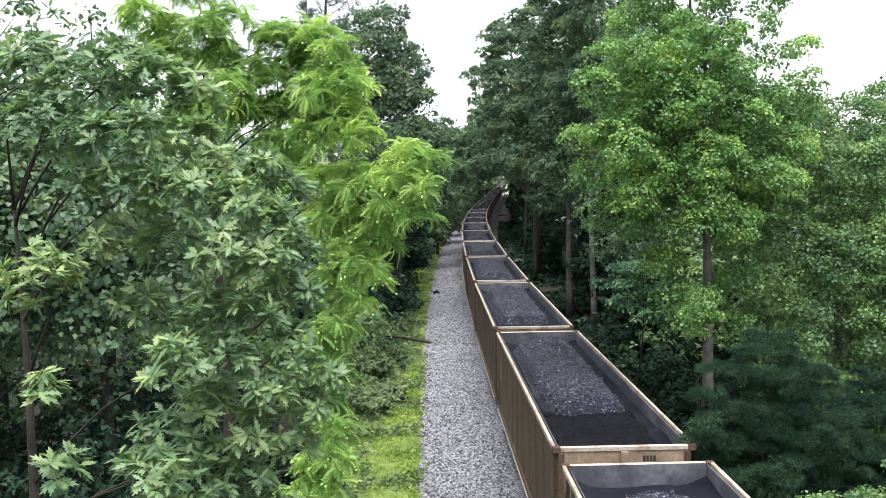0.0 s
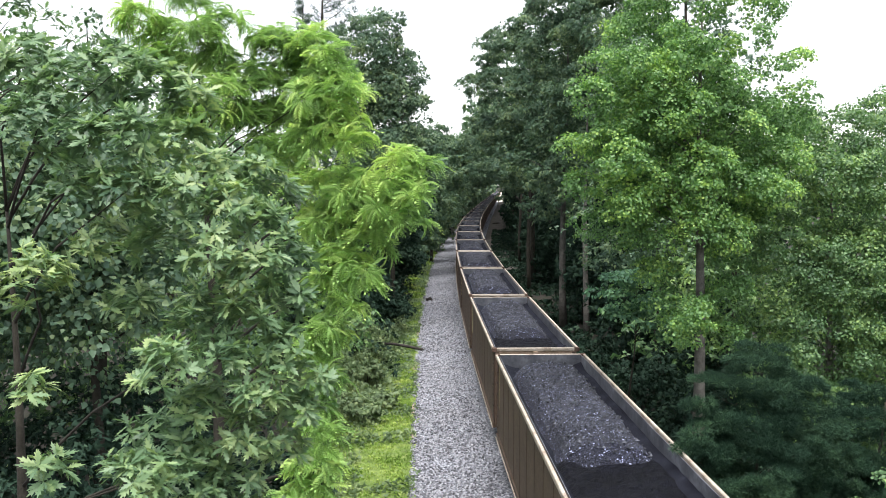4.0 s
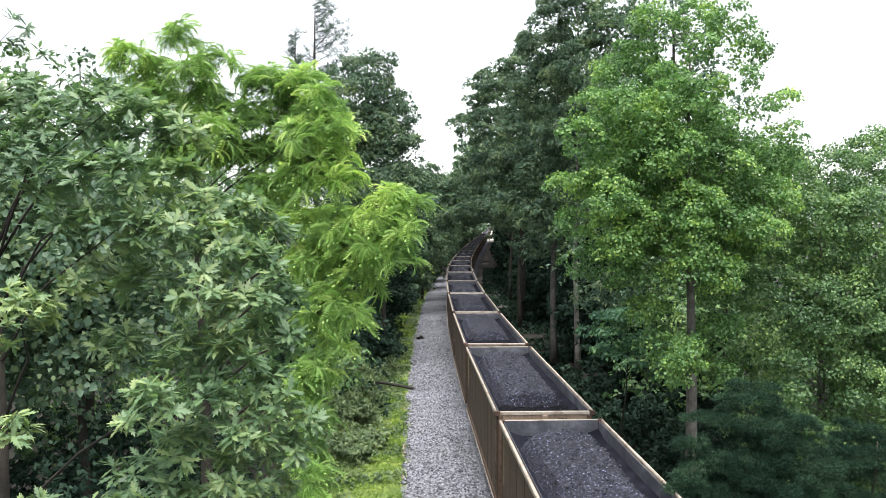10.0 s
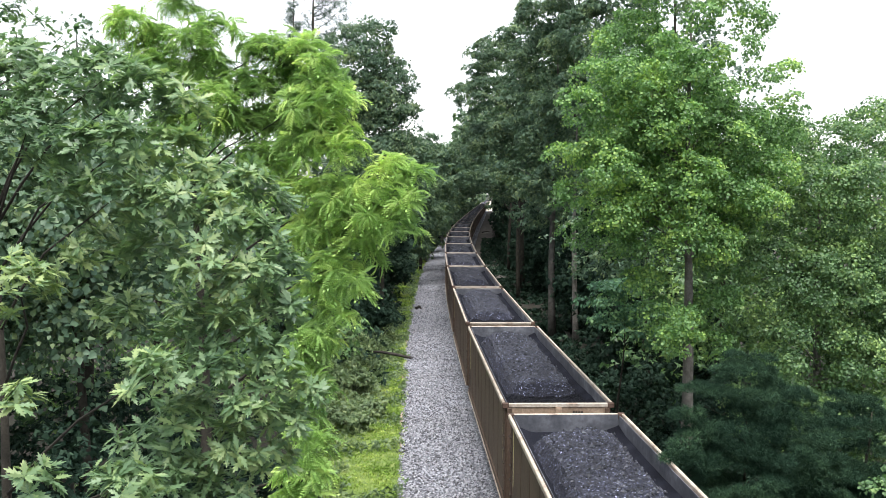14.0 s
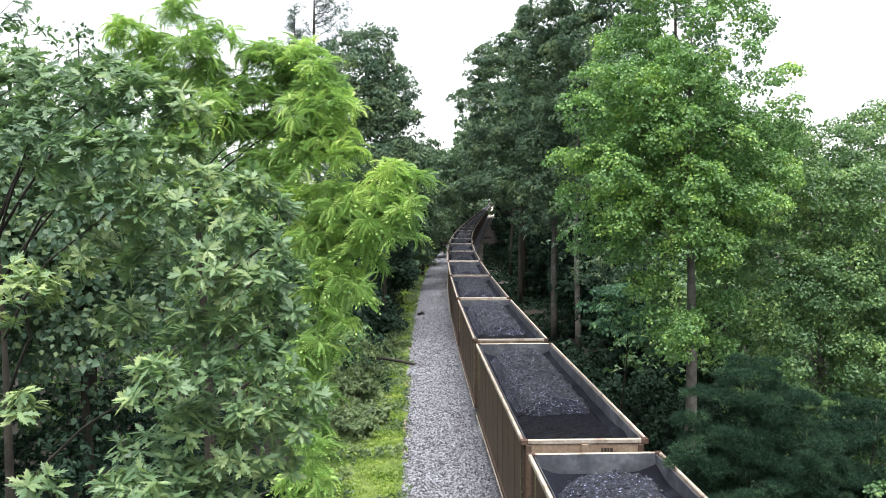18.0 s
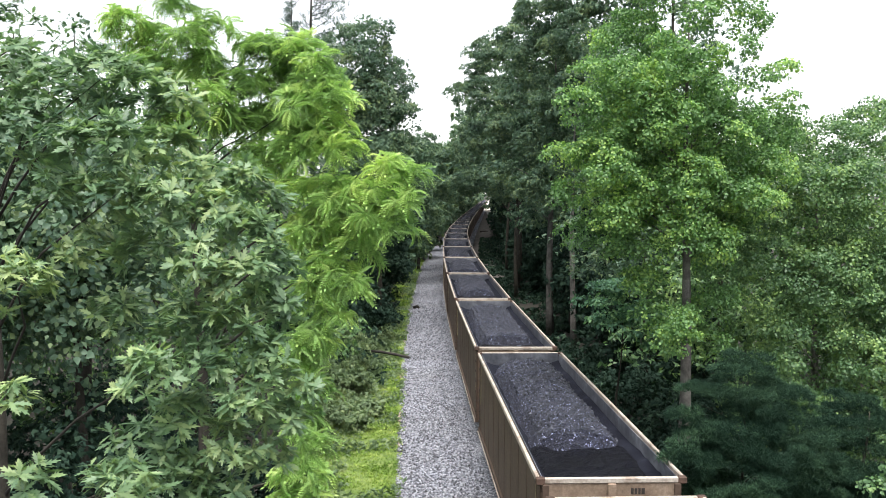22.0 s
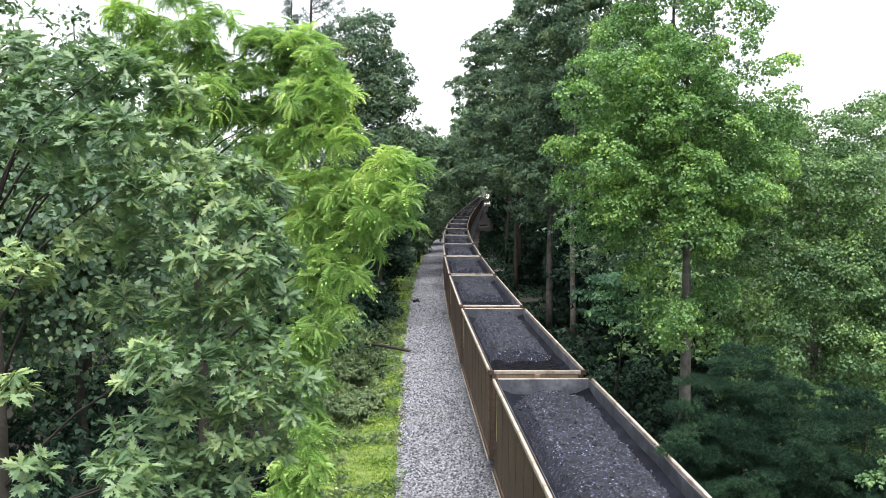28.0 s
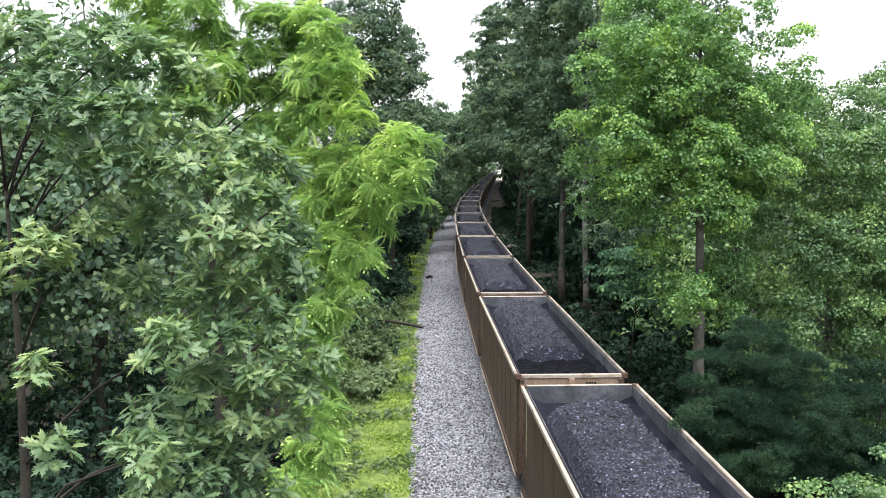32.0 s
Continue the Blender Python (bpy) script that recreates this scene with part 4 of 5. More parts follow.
MAPLE_B = [(15.5, 31.0, 12.0, 1.0), (17.2, 31.0, 12.4, 1.35), (16.0, 30.0, 9.9, 2.08), (15.9, 29.0, 7.0, 2.01), (14.5, 28.0, 4.6, 1.58), (16.3, 28.0, 4.6, 1.94), (14.6, 27.0, 2.3, 1.87)]
SAPLING = [(7.1, 32.0, 6.1, 0.95), (6.9, 32.0, 4.9, 0.85), (7.9, 32.0, 5.1, 1.0), (6.5, 33.0, 6.0, 0.7)]


def on_ground(x, y):
    return (x, y, ground_z(x, y))


stirring = []
stirring.append(broad_tree("oak_tree", "near oak with glossy dark green lobed leaves", on_ground(-5.0, 10.4), OAK_TOP + OAK_MIDDLE + OAK_FOOT, OAK_LEAF, 0.11, OAK_SHAPE, 0.15, 11, DARK_BARK, 5.6, 14, 0.16, limbs=13, top=10.2, droop=0.4, rosette=True))
stirring.append(broad_tree("locust_tree", "lime-green tree with drooping feathery compound leaves", on_ground(-4.3, 16.8), LOCUST_A + LOCUST_B + LOCUST_C + LOCUST_D, LOCUST_LEAF, 0.16, PINNATE_SHAPE, 0.37, 12, DARK_BARK, 4.4, 10, 0.19, limbs=24, top=12.0, droop=0.2, rosette=True))
broad_tree("young_oak", "pale green young oak behind the nearer crowns", on_ground(-7.6, 13.8), YOUNG_OAK, OAK_LEAF, 0.08, OAK_SHAPE, 0.17, 17, DARK_BARK, 2.2, 9, 0.2, limbs=8, top=11.6, droop=0.3, rosette=True)
broad_tree("tulip_tree", "tall broadleaf tree with a straight grey trunk", on_ground(7.9, 27.0), TULIP_TOP + TULIP_FOOT + TULIP_FRONT + TULIP_FACE + TULIP_BACK, TULIP_LEAF, 0.2, TULIP_SHAPE, 0.08, 13, BARK, 8.0, 84, 0.33, limbs=22, top=15.5, up=0.15)
broad_tree("maple_tree", "dense green maple in the woods", on_ground(12.8, 29.0), MAPLE_A, MAPLE_LEAF, 0.17, MAPLE_SHAPE, 0.095, 14, BARK, 6.5, 95, 0.46, limbs=9, top=11.0, most=60000, up=0.15)
broad_tree("maple_tree", "dense green maple in the woods", on_ground(16.2, 30.0), MAPLE_B, MAPLE_LEAF, 0.19, MAPLE_SHAPE, 0.095, 15, BARK, 6.5, 95, 0.46, limbs=7, top=11.5, most=60000, up=0.15)
broad_tree("sapling", "dark green feathery young tree at the wood's edge", on_ground(7.1, 32.5), SAPLING, SAPLING_LEAF, 0.07, MAPLE_SHAPE, 0.13, 16, DARK_BARK, 3.0, 80, 0.4, limbs=5, flat=0.4, top=5.5)
PINE_A = [(7.6, 21.0, 5.4, 0.79), (6.6, 21.0, 4.8, 0.73), (8.5, 21.0, 4.7, 0.79), (7.3, 20.5, 4.3, 0.97), (6.3, 20.5, 3.8, 0.77), (8.6, 20.5, 3.6, 1.03), (7.2, 20.0, 3.3, 1.13), (7.4, 20.8, 2.2, 1.2), (8.8, 20.8, 2.2, 1.1)]
PINE_B = [(10.3, 22.0, 3.5, 0.83), (10.9, 22.4, 4.2, 0.7), (11.6, 22.0, 3.4, 0.9), (10.6, 21.6, 2.4, 1.1), (11.8, 21.8, 2.2, 1.1)]
for lobes, at, seed in ((PINE_A, (7.7, 21.0), 21), (PINE_B, (11.0, 22.0), 22)):
    broad_tree("white_pine", "bushy dark green young pine beside the track", on_ground(*at), lobes, PINE_NEEDLE, 0.09, TUFTS[1], 0.14, seed, DARK_BARK, 3.2, 84, 0.34, limbs=9, top=4.6, flat=0.42)
broad_tree("young_tree", "light green leafy young tree near the bridge", on_ground(10.0, 17.2), [(8.2, 17.0, 3.2, 0.5), (9.2, 17.0, 3.9, 0.5), (7.4, 17.0, 3.3, 0.45), (10.0, 17.5, 4.2, 0.6), (9.0, 17.2, 2.8, 0.9), (10.8, 17.6, 3.4, 0.9), (11.8, 18.0, 4.2, 0.8)], MAPLE_LEAF, 0.07, MAPLE_SHAPE, 0.085, 23, DARK_BARK, 3.0, 46, 0.25, limbs=6, top=4.0)

# ---- woods: rows along both sides of the track ----
# farther on the crowns meet over the track, with walls of woods behind them
y, i = 128.0, 0
while y < 450:
    wild_tree("forest_tree", "tall dark green broadleaf tree beside the railway", on_ground(track_x(y) + 7.6, y), 23.0, 14.0, 6.6, 240 + i, lean=(-4.5, 0), group="trees along the railway", limbs=0, size=0.55 + 0.003 * y, most=1500)
    wild_tree("forest_tree", "dark green broadleaf tree at the wood's edge", on_ground(track_x(y + 6) - 6.4, y + 6), 18.0 if y < 170 else 20.5, 2.0 if y < 150 else 11.5, 3.8 if y < 150 else 6.2, 270 + i, lean=(0 if y < 150 else 4.5, 0), group="trees along the railway", limbs=0, size=0.55 + 0.003 * y, most=1500)
    # evergreens whose near-black leaf colour stands in for shade behind the trunks
    wild_tree("hemlock", "evergreen darkened for the shade of the woods", on_ground(track_x(y) + 12.5, y + 4), 15, 0.6, 5.0, 300 + i, leaf=SHADE_LEAF, group="evergreens in the shade", size=0.5 + 0.003 * y, most=1100)
    wild_tree("forest_tree", "green broadleaf tree in the woods", on_ground(track_x(y) - 9.5, y + 2), 16, 0.8, 4.4, 330 + i, group="trees in the woods", size=0.5 + 0.003 * y, most=900)
    half = y + 7.5 + 0.01 * y
    wild_tree("forest_tree", "tall dark green broadleaf tree beside the railway", on_ground(track_x(half) + 8.4, half), 20.0, 12.0, 6.6, 500 + i, lean=(-4.0, 0), group="trees along the railway", limbs=0, size=0.6 + 0.003 * y, most=1300)
    y, i = y + 15 + 0.02 * y, i + 1
EDGE_OAK = ((-3.2, 65.5), [(-3.9, 65.0, 20.6, 1.3), (-3.9, 65.0, 19.2, 1.8), (-3.0, 65.2, 16.8, 1.7), (-2.6, 65.0, 14.0, 1.8), (-3.6, 64.6, 16.0, 2.3), (-3.0, 64.6, 12.0, 2.6), (-3.3, 65.0, 18.2, 1.6), (-5.3, 65.0, 18.2, 1.5), (-4.9, 65.0, 16.6, 1.9), (-2.7, 65.0, 15.3, 1.7), (-4.3, 65.0, 13.7, 2.45), (-1.9, 65.0, 12.5, 1.84), (-3.5, 65.0, 10.1, 2.45), (-1.4, 66.0, 9.6, 1.45), (-4.0, 65.0, 7.2, 2.04), (-2.3, 65.0, 7.6, 1.64)])
HIGH_ASH = ((-7.4, 76.0), [(-5.5, 76.0, 22.5, 1.43), (-7.4, 76.0, 21.7, 1.53), (-8.4, 76.0, 19.1, 1.91), (-9.3, 76.0, 16.3, 2.39), (-7.0, 76.0, 15.8, 2.39), (-7.9, 76.0, 12.0, 2.87)])
BEND_ELM = ((-2.4, 99.0), [(-0.8, 100.0, 14.4, 2.0), (-0.4, 98.0, 10.8, 2.5), (0.3, 104.0, 6.9, 1.8), (-2.0, 98.0, 7.0, 2.4), (-2.5, 99.0, 12.0, 2.4), (-2.0, 98.0, 3.6, 2.2)])
BEND_OAK = ((-0.9, 114.0), [(0.9, 110.0, 13.1, 2.1), (1.5, 120.0, 9.5, 2.2), (-0.5, 114.0, 11.0, 2.4), (-0.1, 114.0, 6.0, 2.2), (-0.9, 114.0, 3.0, 2.0)])
LOW_EDGE_TREE = ((-3.8, 80.0), [(-2.2, 86.0, 7.4, 2.0), (-2.9, 78.0, 4.9, 1.6), (-3.2, 72.0, 6.0, 1.7), (-3.4, 80.0, 6.5, 2.2), (-3.2, 76.0, 2.4, 1.7), (-2.2, 84.0, 2.6, 1.6)])
TALL_POPLAR = ((9.7, 58.6), [(11.0, 58.0, 25.2, 2.0), (9.1, 60.0, 23.5, 2.1), (11.9, 57.0, 21.4, 2.0), (7.9, 62.0, 21.7, 1.75), (10.1, 59.0, 20.0, 2.4), (8.3, 62.0, 18.6, 2.1), (11.1, 58.0, 16.6, 2.0), (9.6, 60.0, 14.9, 2.26), (8.1, 63.0, 13.6, 1.9), (10.3, 58.0, 11.8, 1.8), (8.8, 61.0, 10.4, 1.6)])
TALL_OAK = ((8.8, 86.0), [(8.7, 85.0, 23.9, 2.1), (6.8, 88.0, 22.8, 2.0), (9.1, 84.0, 19.6, 2.6), (6.3, 88.0, 18.9, 2.3), (8.7, 85.0, 14.9, 2.7), (5.8, 90.0, 14.6, 2.4), (7.7, 86.0, 10.9, 2.4), (10.0, 82.0, 10.3, 2.0)])
FAR_POPLAR = ((10.4, 113.0), [(6.5, 105.0, 25.9, 1.7), (7.5, 108.0, 23.4, 2.2), (5.8, 108.0, 24.0, 1.3), (5.5, 112.0, 21.8, 2.0), (3.7, 115.0, 22.4, 1.0), (6.2, 112.0, 16.5, 2.25), (4.3, 118.0, 14.7, 1.6), (7.0, 120.0, 11.3, 2.1), (5.1, 125.0, 11.4, 1.7)])
MID = [EDGE_OAK, HIGH_ASH, BEND_ELM, BEND_OAK, LOW_EDGE_TREE, TALL_POPLAR, TALL_OAK, FAR_POPLAR]
ROW_R = [(10.4, 42, 17, 5, 3.2), (8.9, 63, 22, 8, 3.2), (13.5, 50, 24, 11, 4.5), (13.2, 70, 25, 12, 5.0), (13, 86, 25, 12, 5.0), (12.6, 102, 23, 11, 5.0)]
ROW_R += [(10.9, 66, 26, 8, 3.0), (9.8, 92, 25, 8, 3.4)]
for i, (x, y, h, b, r) in enumerate(ROW_R):
    wild_tree("forest_tree", "tall dark green broadleaf tree beside the railway", on_ground(x, y), h, b, r, 40 + i, lean=(-1.4, 0), group="trees along the railway", size=0.2 + 0.0016 * y, leaves=22, most=6500, bark=BARK if i == 1 else DARK_BARK)
ROW_L = [(-8.5, 90, 17, 2, 3.6), (-6.5, 108, 16, 2, 3.6), (-4.6, 124, 16.5, 1.5, 3.6)]
for i, (x, y, h, b, r) in enumerate(ROW_L):
    wild_tree("forest_tree", "dark green broadleaf tree at the wood's edge", on_ground(x, y), h, b, r, 70 + i, group="trees along the railway", size=0.34 + 0.0024 * y)
for i, (at, lobes) in enumerate(MID):
    # Tree 4 is a broadleaf too; its near-black leaf colour paints in shade.
    broad_tree("forest_tree", "tall dark green broadleaf tree beside the railway" if i != 4 else "low tree at the wood's edge, darkened for shade", on_ground(*at), lobes, SHADE_LEAF if i == 4 else WOOD_LEAF, 0.2, SPRAYS[i % 3], 0.16 + 0.0013 * at[1], 60 + i, BARK if i == 5 else DARK_BARK, 5.0, 90, 0.8, most=(22000 if i in (0, 5, 6) else 11000), up=0.25, group="trees along the railway", limbs=3 if i == 7 else 8, top=(13 if at[0] < 0 and at[1] > 78 else 17))
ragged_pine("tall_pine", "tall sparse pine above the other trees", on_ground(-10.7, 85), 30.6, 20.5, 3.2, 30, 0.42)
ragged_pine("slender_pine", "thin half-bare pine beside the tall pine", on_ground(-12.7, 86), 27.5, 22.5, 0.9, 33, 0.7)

# ---- woods: behind, and undergrowth ----
for i, (x, y, h) in enumerate([(-10.5, 19, 13), (-9.4, 17, 12), (-7.8, 20.5, 11.5), (-12.5, 24.5, 13), (-9, 24, 13), (-12, 20, 13)]):
    wild_tree("forest_tree", "green broadleaf tree in the woods", on_ground(x, y), h, 6.5, 3.2, 100 + i, group="trees in the woods", shape=MAPLE_SHAPE, size=0.15, fill=4.0, leaves=60, clump=0.7, most=11000)
back = [(-14, 28, 14), (-8.5, 34, 13), (-12, 40, 16), (-7.5, 46, 12), (-17, 38, 17), (-10, 55, 18), (-15, 62, 20), (-20, 52, 20), (12.5, 38, 13), (16, 40, 14), (20, 36, 14), (15, 48, 17), (21, 46, 15), (25, 34, 13), (13.5, 62, 19), (17, 60, 15), (18, 75, 16), (17, 92, 16), (15, 75, 9), (15.5, 92, 9), (15.6, 110, 9), (15, 57, 9), (17, 126, 12), (12.5, 47, 8), (-11, 100, 18), (-10, 130, 18), (-13, 48, 14)]
for i, (x, y, h) in enumerate(back):
    # low trees on the right: understory shade put into their leaf colour
    if x > 12 and y > 45:
        wild_tree("hemlock", "evergreen darkened for the shade of the woods", on_ground(x, y), min(h, 12), 0.8, 3.6, 100 + i, leaf=SHADE_LEAF, group="evergreens in the shade", size=0.4, most=2600, clump=0.7)
        continue
    wild_tree("forest_tree", "green broadleaf tree in the woods", on_ground(x, y), h, 1.5, 3.8, 110 + i, group="trees in the woods", size=0.32 if y < 110 else 0.75, leaves=12, most=2600, leaf=MAPLE_LEAF if y < 50 else WOOD_LEAF)
SHRUBS_A = [(-4.6, 50, 2.6, 1.8), (-3.9, 38.5, 1.0, 1.2), (-2.6, 40, 0.8, 0.9), (-4.4, 43, 1.6, 1.4), (-5.2, 58, 3.2, 2.2), (-4.6, 68, 3.2, 1.8), (9.4, 17.5, 2.4, 1.8), (12.4, 17.0, 2.6, 2.0), (8.0, 40, 2.4, 1.6), (8.2, 47, 1.4, 1.2), (8.6, 64, 0.7, 1.0), (-6.5, 22, 3.0, 2.0), (-4.8, 12.6, 5.0, 1.7), (-6.8, 13, 6.0, 2.2), (-3.3, 13.2, 3.6, 1.2), (-5.6, 15.5, 6.0, 2.0), (8.0, 26.5, 3.0, 1.8), (8.6, 30, 3.0, 1.8), (8.2, 35, 3.2, 1.8), (10.5, 33, 3.4, 2.2), (14.5, 22, 3.4, 2.4), (7.4, 15.5, 1.6, 1.2), (10.8, 25, 3.4, 2.2)]
SHRUBS_B = [(11, 38, 3.4, 2.4), (-5.4, 76, 3.2, 2.0), (-4.6, 86, 3.0, 1.8), (-3.5, 44, 1.5, 1.1), (-4.2, 48, 1.8, 1.2), (-4.9, 55.8, 2.4, 1.4), (-3.2, 60, 2.8, 1.4), (-3.1, 66, 2.6, 1.4), (-4.8, 62, 3.6, 1.8), (-3.1, 37.5, 0.7, 0.8), (-5.8, 40, 2.4, 1.8), (-6.2, 47, 3.4, 2.0), (-7, 24, 4.2, 2.2), (-9, 21.5, 4.5, 2.2), (-5.4, 20, 4.0, 1.8), (-10.5, 27, 4.5, 2.4), (-7.5, 28, 4.2, 2.2), (-4.6, 18.6, 3.4, 1.5), (-12.2, 23, 4.6, 2.4), (-8.2, 17.6, 5.0, 2.0), (-6.4, 16.6, 4.6, 1.8), (-4.4, 23.5, 3.0, 1.6), (-5.6, 11.4, 5.6, 1.3)]
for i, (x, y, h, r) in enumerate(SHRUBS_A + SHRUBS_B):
    # Shrubs in shaded spots get near-black leaves; the shade is in their colour.
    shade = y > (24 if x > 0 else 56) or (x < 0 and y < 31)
    shrub("shrub", "shrub with leaves darkened for the shade of the woods" if shade else "leafy green shrub in the undergrowth", on_ground(x, y), h, r, 150 + i, group="undergrowth shrubs", leaf=SHADE_LEAF if shade else SHRUB_LEAF)

# added evergreens both sides, near black to give the depth of shade
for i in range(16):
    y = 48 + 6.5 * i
    wild_tree("hemlock", "evergreen darkened for the shade of the woods", on_ground(track_x(y) + 9.6 + 2.2 * (i % 2), y), 9.0 + 1.5 * (i % 3), 0.6, 3.0, 400 + i, leaf=SHADE_LEAF, group="evergreens in the shade", size=0.36 + 0.001 * y, most=2200, clump=0.7)
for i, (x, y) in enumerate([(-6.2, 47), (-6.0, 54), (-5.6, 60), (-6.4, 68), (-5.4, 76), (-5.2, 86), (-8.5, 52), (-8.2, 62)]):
    wild_tree("hemlock", "evergreen darkened for the shade of the woods", on_ground(x, y), 7.0 + (i % 3), 0.4, 2.2, 430 + i, leaf=SHADE_LEAF, group="evergreens in the shade", size=0.36, most=2000, clump=0.6)
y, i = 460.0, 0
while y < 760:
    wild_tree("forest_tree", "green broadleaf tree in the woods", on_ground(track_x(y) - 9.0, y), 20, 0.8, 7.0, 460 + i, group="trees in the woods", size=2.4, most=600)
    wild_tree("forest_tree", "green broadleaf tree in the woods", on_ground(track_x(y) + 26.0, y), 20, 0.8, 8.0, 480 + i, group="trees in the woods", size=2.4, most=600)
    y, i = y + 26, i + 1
# young evergreens, their leaves darkened to stand for shade under the trees
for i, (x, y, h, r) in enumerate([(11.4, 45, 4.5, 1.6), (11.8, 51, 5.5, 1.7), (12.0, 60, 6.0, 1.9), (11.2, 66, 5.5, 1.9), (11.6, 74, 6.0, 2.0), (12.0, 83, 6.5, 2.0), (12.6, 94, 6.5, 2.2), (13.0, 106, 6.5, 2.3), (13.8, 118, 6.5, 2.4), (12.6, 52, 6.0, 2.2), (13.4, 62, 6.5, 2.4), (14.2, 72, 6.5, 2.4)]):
    shrub("young_hemlock", "young evergreen darkened for the shade under the trees", on_ground(x, y), h, r, 190 + i, group="young evergreens under the trees", leaf=SHADE_LEAF, size=0.3, clump=0.6, leaves=22)
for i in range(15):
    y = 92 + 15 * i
    shrub("young_hemlock", "young evergreen darkened for the shade under the trees", on_ground(track_x(y) + 7.6 + 0.8 * (i % 2), y), 3.2 + 1.1 * (i % 3), 1.7, 570 + i, group="young evergreens under the trees", leaf=SHADE_LEAF, size=0.4, clump=0.6, leaves=22)

# ---- the fallen log, the lump on the stones ----
log = thing("fallen_log", "dark dead branch lying across the grass edge", "log", pose(-2.2, 53.6, 0.12, 0, 1.5, -10))
part("stem", tube([(-1.7, 0, 0.06), (-0.5, 0.03, 0.04), (0.4, -0.02, -0.05), (1.3, 0, -0.2)], [0.05, 0.075, 0.09, 0.085], LOG_WOOD, 8, "stem"), parent=log)
part("stub", tube([(0.1, 0, 0.05), (0.2, 0.1, 0.3)], [0.03, 0.012], LOG_WOOD, 5, "stub"), parent=log)


far_log = thing("fallen_log", "dark fallen trunk lying beside the far track", "log", pose(14.5, 222, -0.22, 0, 0, 62))
part("stem", tube([(-2.2, 0, 0.15), (-0.8, 0.1, 0.2), (0.9, -0.1, 0.2), (2.2, 0, 0.12)], [0.16, 0.17, 0.14, 0.1], LOG_WOOD, 8, "stem"), parent=far_log)
heap = thing("brush_heap", "small dark heap of dead brush on the stones", "debris", pose(-0.75, 77, -0.26))
for k in range(6):
    a = k * 1.1
    part("stick", tube([(-0.32 * math.cos(a), -0.32 * math.sin(a), 0.03), (0.05, 0, 0.12 + 0.03 * k), (0.3 * math.cos(a), 0.3 * math.sin(a), 0.06 + 0.03 * k)], [0.05, 0.06, 0.04], LOG_WOOD, 5, "stick"), parent=heap)


def build_grass():
    rg = np.random.RandomState(9)
    n = 60000
    y = rg.uniform(22, 110, n)
    wide = np.interp(y, [20, 36, 43, 50, 80, 130], [4.2, 3.3, 1.7, 1.2, 0.9, 0.7])
    u = -4.55 - wide * rg.uniform(0, 1.15, n)
    x = np.array([track_x(a) for a in y]) + u
    keep = rg.rand(n) < np.clip(1.2 - 0.006 * (y - 40), 0.3, 1)
    x, y = x[keep], y[keep]
    z = np.array([ground_z(a, b) for a, b in zip(x, y)])
    p = np.stack([x, y, z - 0.02], 1)
    v = np.array([(-0.06, 0, 0), (0.06, 0, 0), (0.02, 0.05, 1), (-0.2, 0.1, 0), (-0.1, 0.12, 0), (-0.25, 0.2, 0.8), (0.15, -0.1, 0), (0.25, -0.1, 0), (0.4, -0.2, 0.7)], float)
    f = np.array([(0, 1, 2), (3, 4, 5), (6, 7, 8)])
    a = rg.uniform(0, 2 * math.pi, len(p))
    out = np.stack([np.cos(a), np.sin(a), np.zeros(len(p))], 1)
    v = v[:, [0, 2, 1]]
    f3 = scatter("grass", (v[:, [0, 2, 1]][:, [0, 1, 2]], f), p, out, 0.17, GRASS, rg, up=1.9, jitter=0.8)
    tagged(new("grass", f3), "bright green grass along the ballast", "grass", kind="stuff")


build_grass()


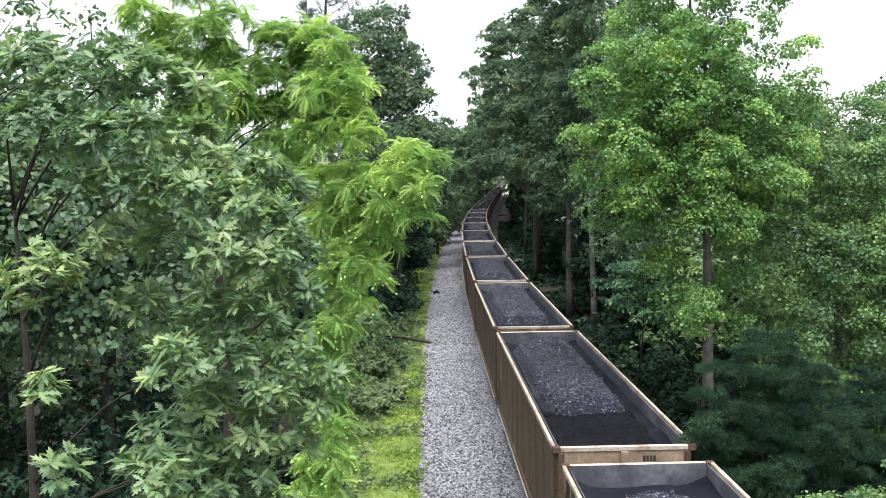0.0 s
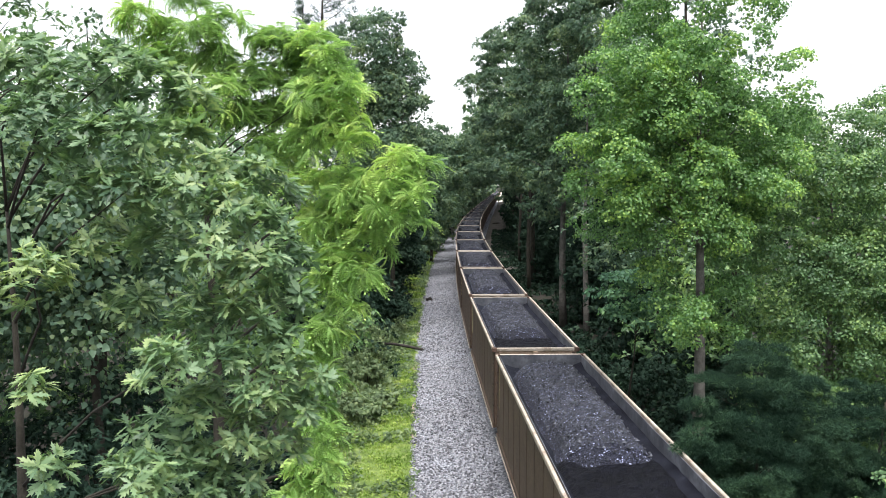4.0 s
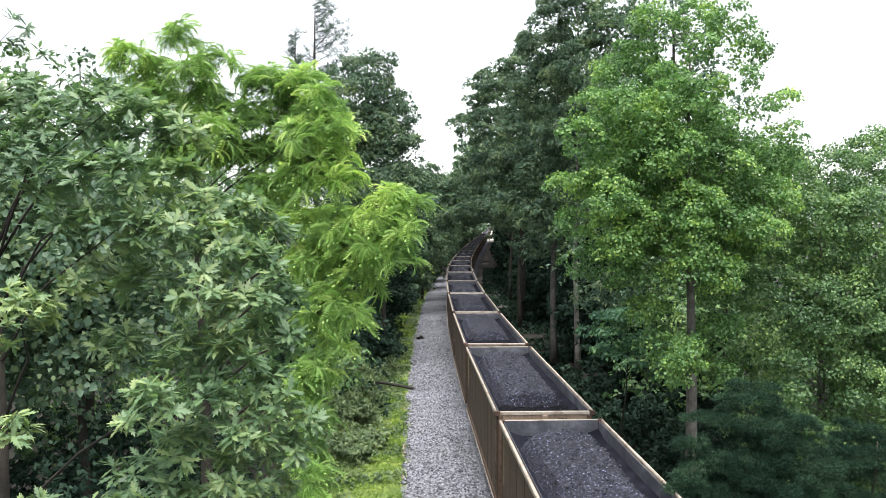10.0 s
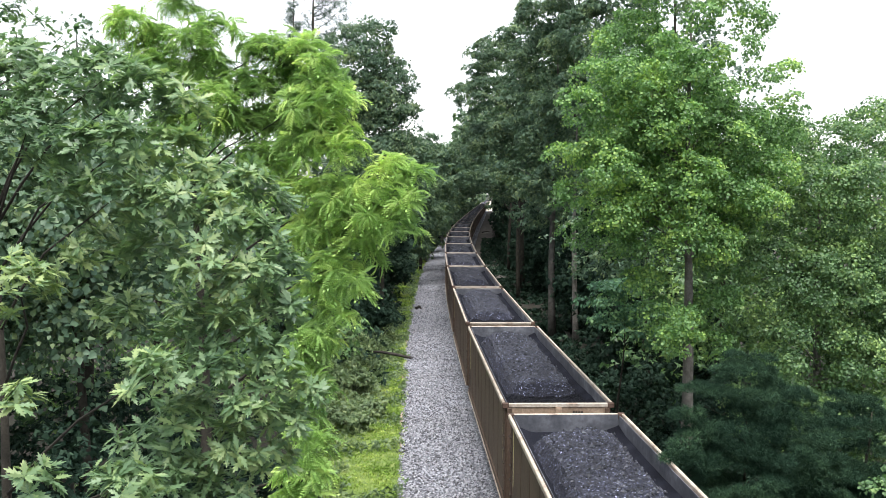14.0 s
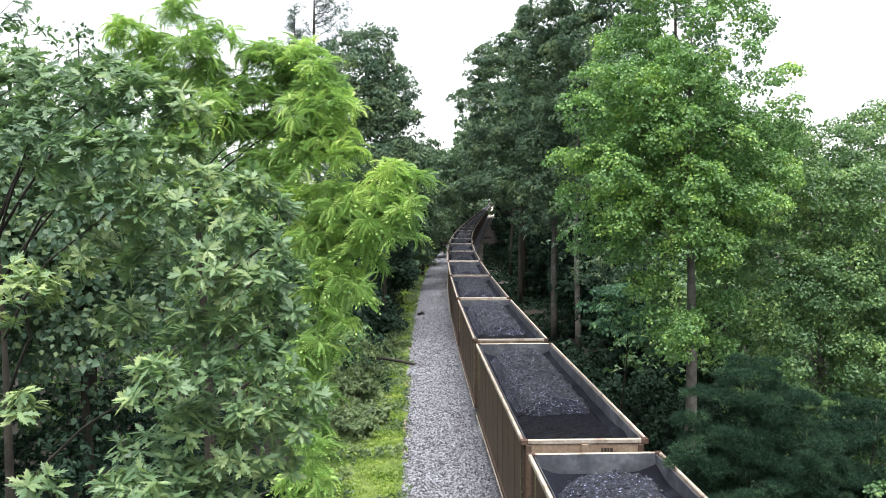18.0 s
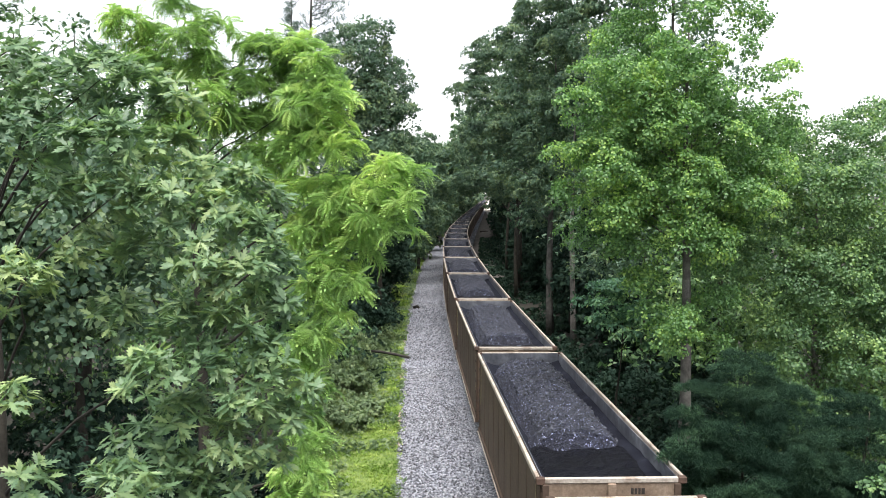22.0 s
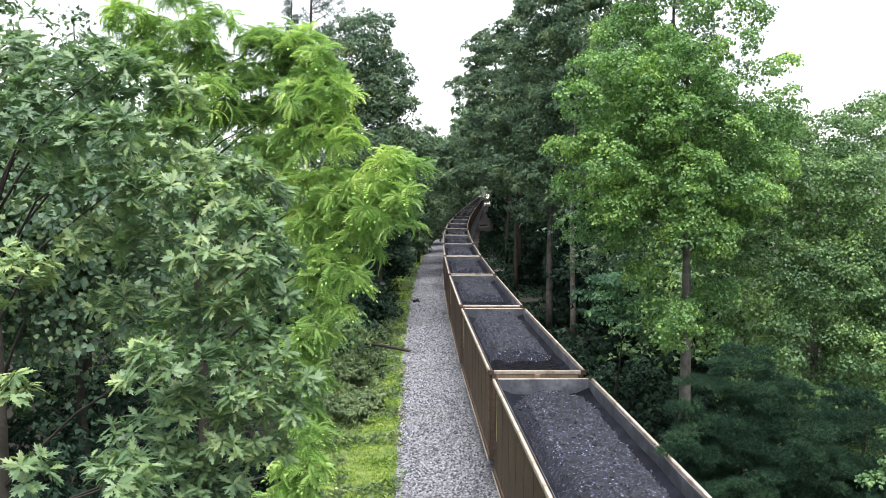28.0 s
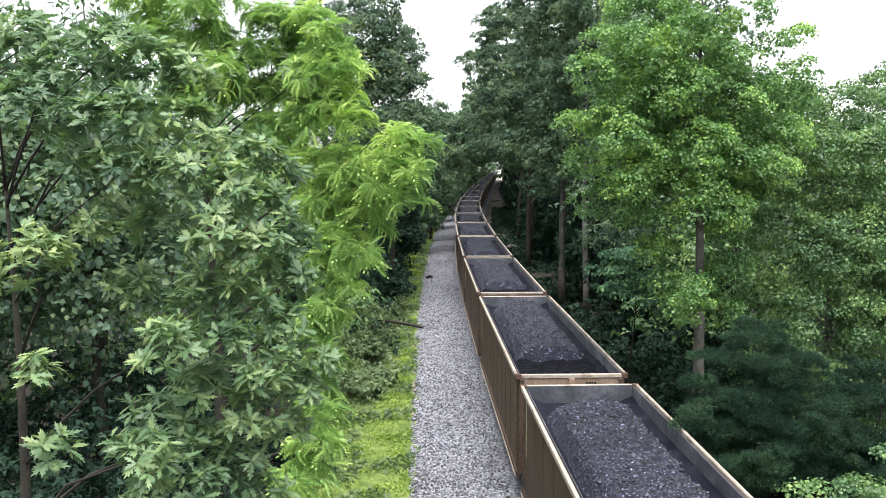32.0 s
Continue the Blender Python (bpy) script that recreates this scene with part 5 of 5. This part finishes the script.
def build_weeds():
    """Broad-leaved weeds through the verge and over its edges."""
    rg = np.random.RandomState(19)
    n = 9000
    y = 24 + 90 * rg.rand(n) ** 1.4
    wide = np.interp(y, [20, 36, 43, 50, 80, 130], [4.4, 3.6, 2.2, 1.8, 1.4, 1.0])
    u = -4.4 - wide * rg.rand(n) ** 0.8
    x = np.array([track_x(a) for a in y]) + u
    z = np.array([ground_z(a, b) for a, b in zip(x, y)])
    lush = np.array([noise.noise((a * 0.7, b * 0.5, 4.0)) for a, b in zip(x, y)])
    keep = (lush + 0.25 * (-4.4 - u) / wide > rg.uniform(-0.25, 0.3, n)) & ((y > 36) | (u < -6.4) | (lush > 0.14))
    p = np.stack([x, y, z + 0.08 + 0.3 * rg.rand(n) * np.clip(lush + 0.4, 0, 1)], 1)[keep]
    a = rg.uniform(0, 2 * math.pi, len(p))
    out = np.stack([np.cos(a), np.sin(a), np.zeros(len(p))], 1)
    tagged(new("weeds", scatter("weeds", SPRAYS[1], p, out, 0.2, SHRUB_LEAF, rg)), "low green weeds at the edge of the verge", "weeds", kind="stuff")
    # small clover and herbs through the mown strip
    n = 16000
    y = 22 + 40 * rg.rand(n) ** 1.2
    wide = np.interp(y, [20, 36, 43, 50, 80, 130], [4.2, 3.3, 1.7, 1.2, 0.9, 0.7])
    x = np.interp(y, _y, _x) - 4.5 - wide * rg.rand(n)
    patch = np.array([noise.noise((a * 1.1, b * 0.8, 15.0)) for a, b in zip(x, y)])
    keep = patch > rg.uniform(-0.25, 0.3, n)
    x, y, patch = x[keep], y[keep], patch[keep]
    p = np.stack([x, y, np.array([ground_z(a, b) for a, b in zip(x, y)]) + 0.07 + 0.12 * np.clip(patch, 0, 1) * rg.rand(len(x))], 1)
    a = rg.uniform(0, 2 * math.pi, len(x))
    out = np.stack([np.cos(a), np.sin(a), np.zeros(len(x))], 1)
    tagged(new("clover", scatter("clover", SPRAYS[0], p, out, 0.11, GRASS, rg, up=1.2)), "small clover and herbs in the mown grass", "weeds", kind="stuff")


build_weeds()


def build_tall_weeds():
    """Dense upright weeds between the mown strip and the trees, knee to chest high, and yellowish ones farther on."""
    rg = np.random.RandomState(39)
    n = 15000
    y = 37.5 + 32 * rg.rand(n) ** 1.2
    near = np.interp(y, [37, 40, 46, 52, 58, 70], [-8.2, -6.6, -6.1, -5.7, -5.6, -5.5])
    u = near - 3.4 * rg.rand(n)
    x = np.interp(y, _y, _x) + u
    g = np.array([ground_z(a, b) for a, b in zip(x, y)])
    tall = np.array([0.62 + 0.75 * noise.noise((a * 0.5, b * 0.35, 2.0)) + 0.3 * noise.noise((a * 1.9, b * 1.6, 7.0)) for a, b in zip(x, y)])
    tall = np.clip(tall, 0.15, 1.3) * np.clip((near - u) / 0.5 + 0.3, 0.3, 1.0)
    tall = np.where((np.abs(y - 52.9) < 1.4) & (u > -8.4), np.minimum(tall, 0.28), tall)
    p = np.stack([x, y, g + tall * rg.rand(n) ** 0.6], 1)
    a = rg.uniform(0, 2 * math.pi, n)
    out = np.stack([np.cos(a), np.sin(a), 0.2 * np.ones(n)], 1)
    tagged(new("tall_weeds", scatter("tall_weeds", SPRAYS[0], p, out, 0.17, SHRUB_LEAF, rg, up=0.7, jitter=0.5)), "tall leafy green weeds along the mown strip", "weeds", kind="stuff")
    n = 2600
    y = 70 + 60 * rg.rand(n)
    u = -4.7 - 2.0 * rg.rand(n)
    x = np.interp(y, _y, _x) + u
    keep = np.array([noise.noise((a * 0.5, b * 0.15, 12.0)) for a, b in zip(x, y)]) > rg.uniform(-0.2, 0.25, n)
    x, y = x[keep], y[keep]
    p = np.stack([x, y, np.array([ground_z(a, b) for a, b in zip(x, y)]) + 0.35 * rg.rand(len(x)) ** 2 + 0.05], 1)
    a = rg.uniform(0, 2 * math.pi, len(x))
    out = np.stack([np.cos(a), np.sin(a), np.zeros(len(x))], 1)
    tagged(new("yellow_weeds", scatter("yellow_weeds", SPRAYS[1], p, out, 0.3, GRASS, rg)), "yellow-green weeds beside the far ballast", "weeds", kind="stuff")


build_tall_weeds()


def build_undergrowth():
    """Low plants and litter on the shaded floor both sides of the track, the shade put into their dark colour."""
    rg = np.random.RandomState(29)
    n = 24000
    y = 14 + 180 * rg.rand(n) ** 1.3
    right = rg.rand(n) < 0.65
    u = np.where(right, 3.4 + 9 * rg.rand(n), -5.6 - 9 * rg.rand(n))
    x = np.interp(y, _y, _x) + u
    z = np.array([ground_z(a, b) for a, b in zip(x, y)])
    lush = np.array([noise.noise((a * 0.4, b * 0.3, 8.0)) for a, b in zip(x, y)])
    keep = (lush > rg.uniform(-0.6, 0.1, n)) & (right | (y > 46))
    p = np.stack([x, y, z + 0.05 + 0.4 * rg.rand(n) * np.clip(lush + 0.3, 0, 1)], 1)[keep]
    a = rg.uniform(0, 2 * math.pi, len(p))
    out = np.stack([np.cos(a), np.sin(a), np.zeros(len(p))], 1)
    tagged(new("undergrowth", scatter("undergrowth", SPRAYS[2], p, out, 0.42, SHADE_LEAF, rg)), "low undergrowth on the forest floor, darkened for shade", "undergrowth", kind="stuff")


build_undergrowth()


def sway(part_name, thing_ob, angle, period, phase):
    """A crown that stirs a little in the breeze."""
    for ob in thing_ob.children:
        if ob.name.startswith(part_name):
            walk(ob, [(t, pose(0, 0, 0, angle * math.sin(2 * math.pi * t / period + phase), 0.7 * angle * math.sin(2 * math.pi * t / (1.37 * period) + 2 * phase), 0)) for t in np.arange(0, 32.01, 1.0)])


def motions():
    """The train rolls toward and under the bridge."""
    for i, car in enumerate(cars):
        rows = []
        for k in range(17):
            t = 2.0 * k
            s = 35.05 + float(np.interp(t, [0, 2, 5, 9, 20, 26, 32], [0.95, 0.6, 0.4, 0.3, 0.2, 0.1, 0.2])) - 8.677 * t - 0.00714 * t * t + (i - 3) * CAR_PITCH + HALF
            x, y, h = track(s)
            xa, ya, _ = track(s - 5.6)
            xb, yb, _ = track(s + 5.6)
            rows.append((t, pose((xa + xb) / 2, (ya + yb) / 2, 0, 0, 0, -math.degrees(math.atan2(xb - xa, yb - ya)))))
        walk(car, rows)
    for k, tree in enumerate(stirring):
        sway("crown", tree, 0.16, 4.3 + k, 1.3 * k)


motions()
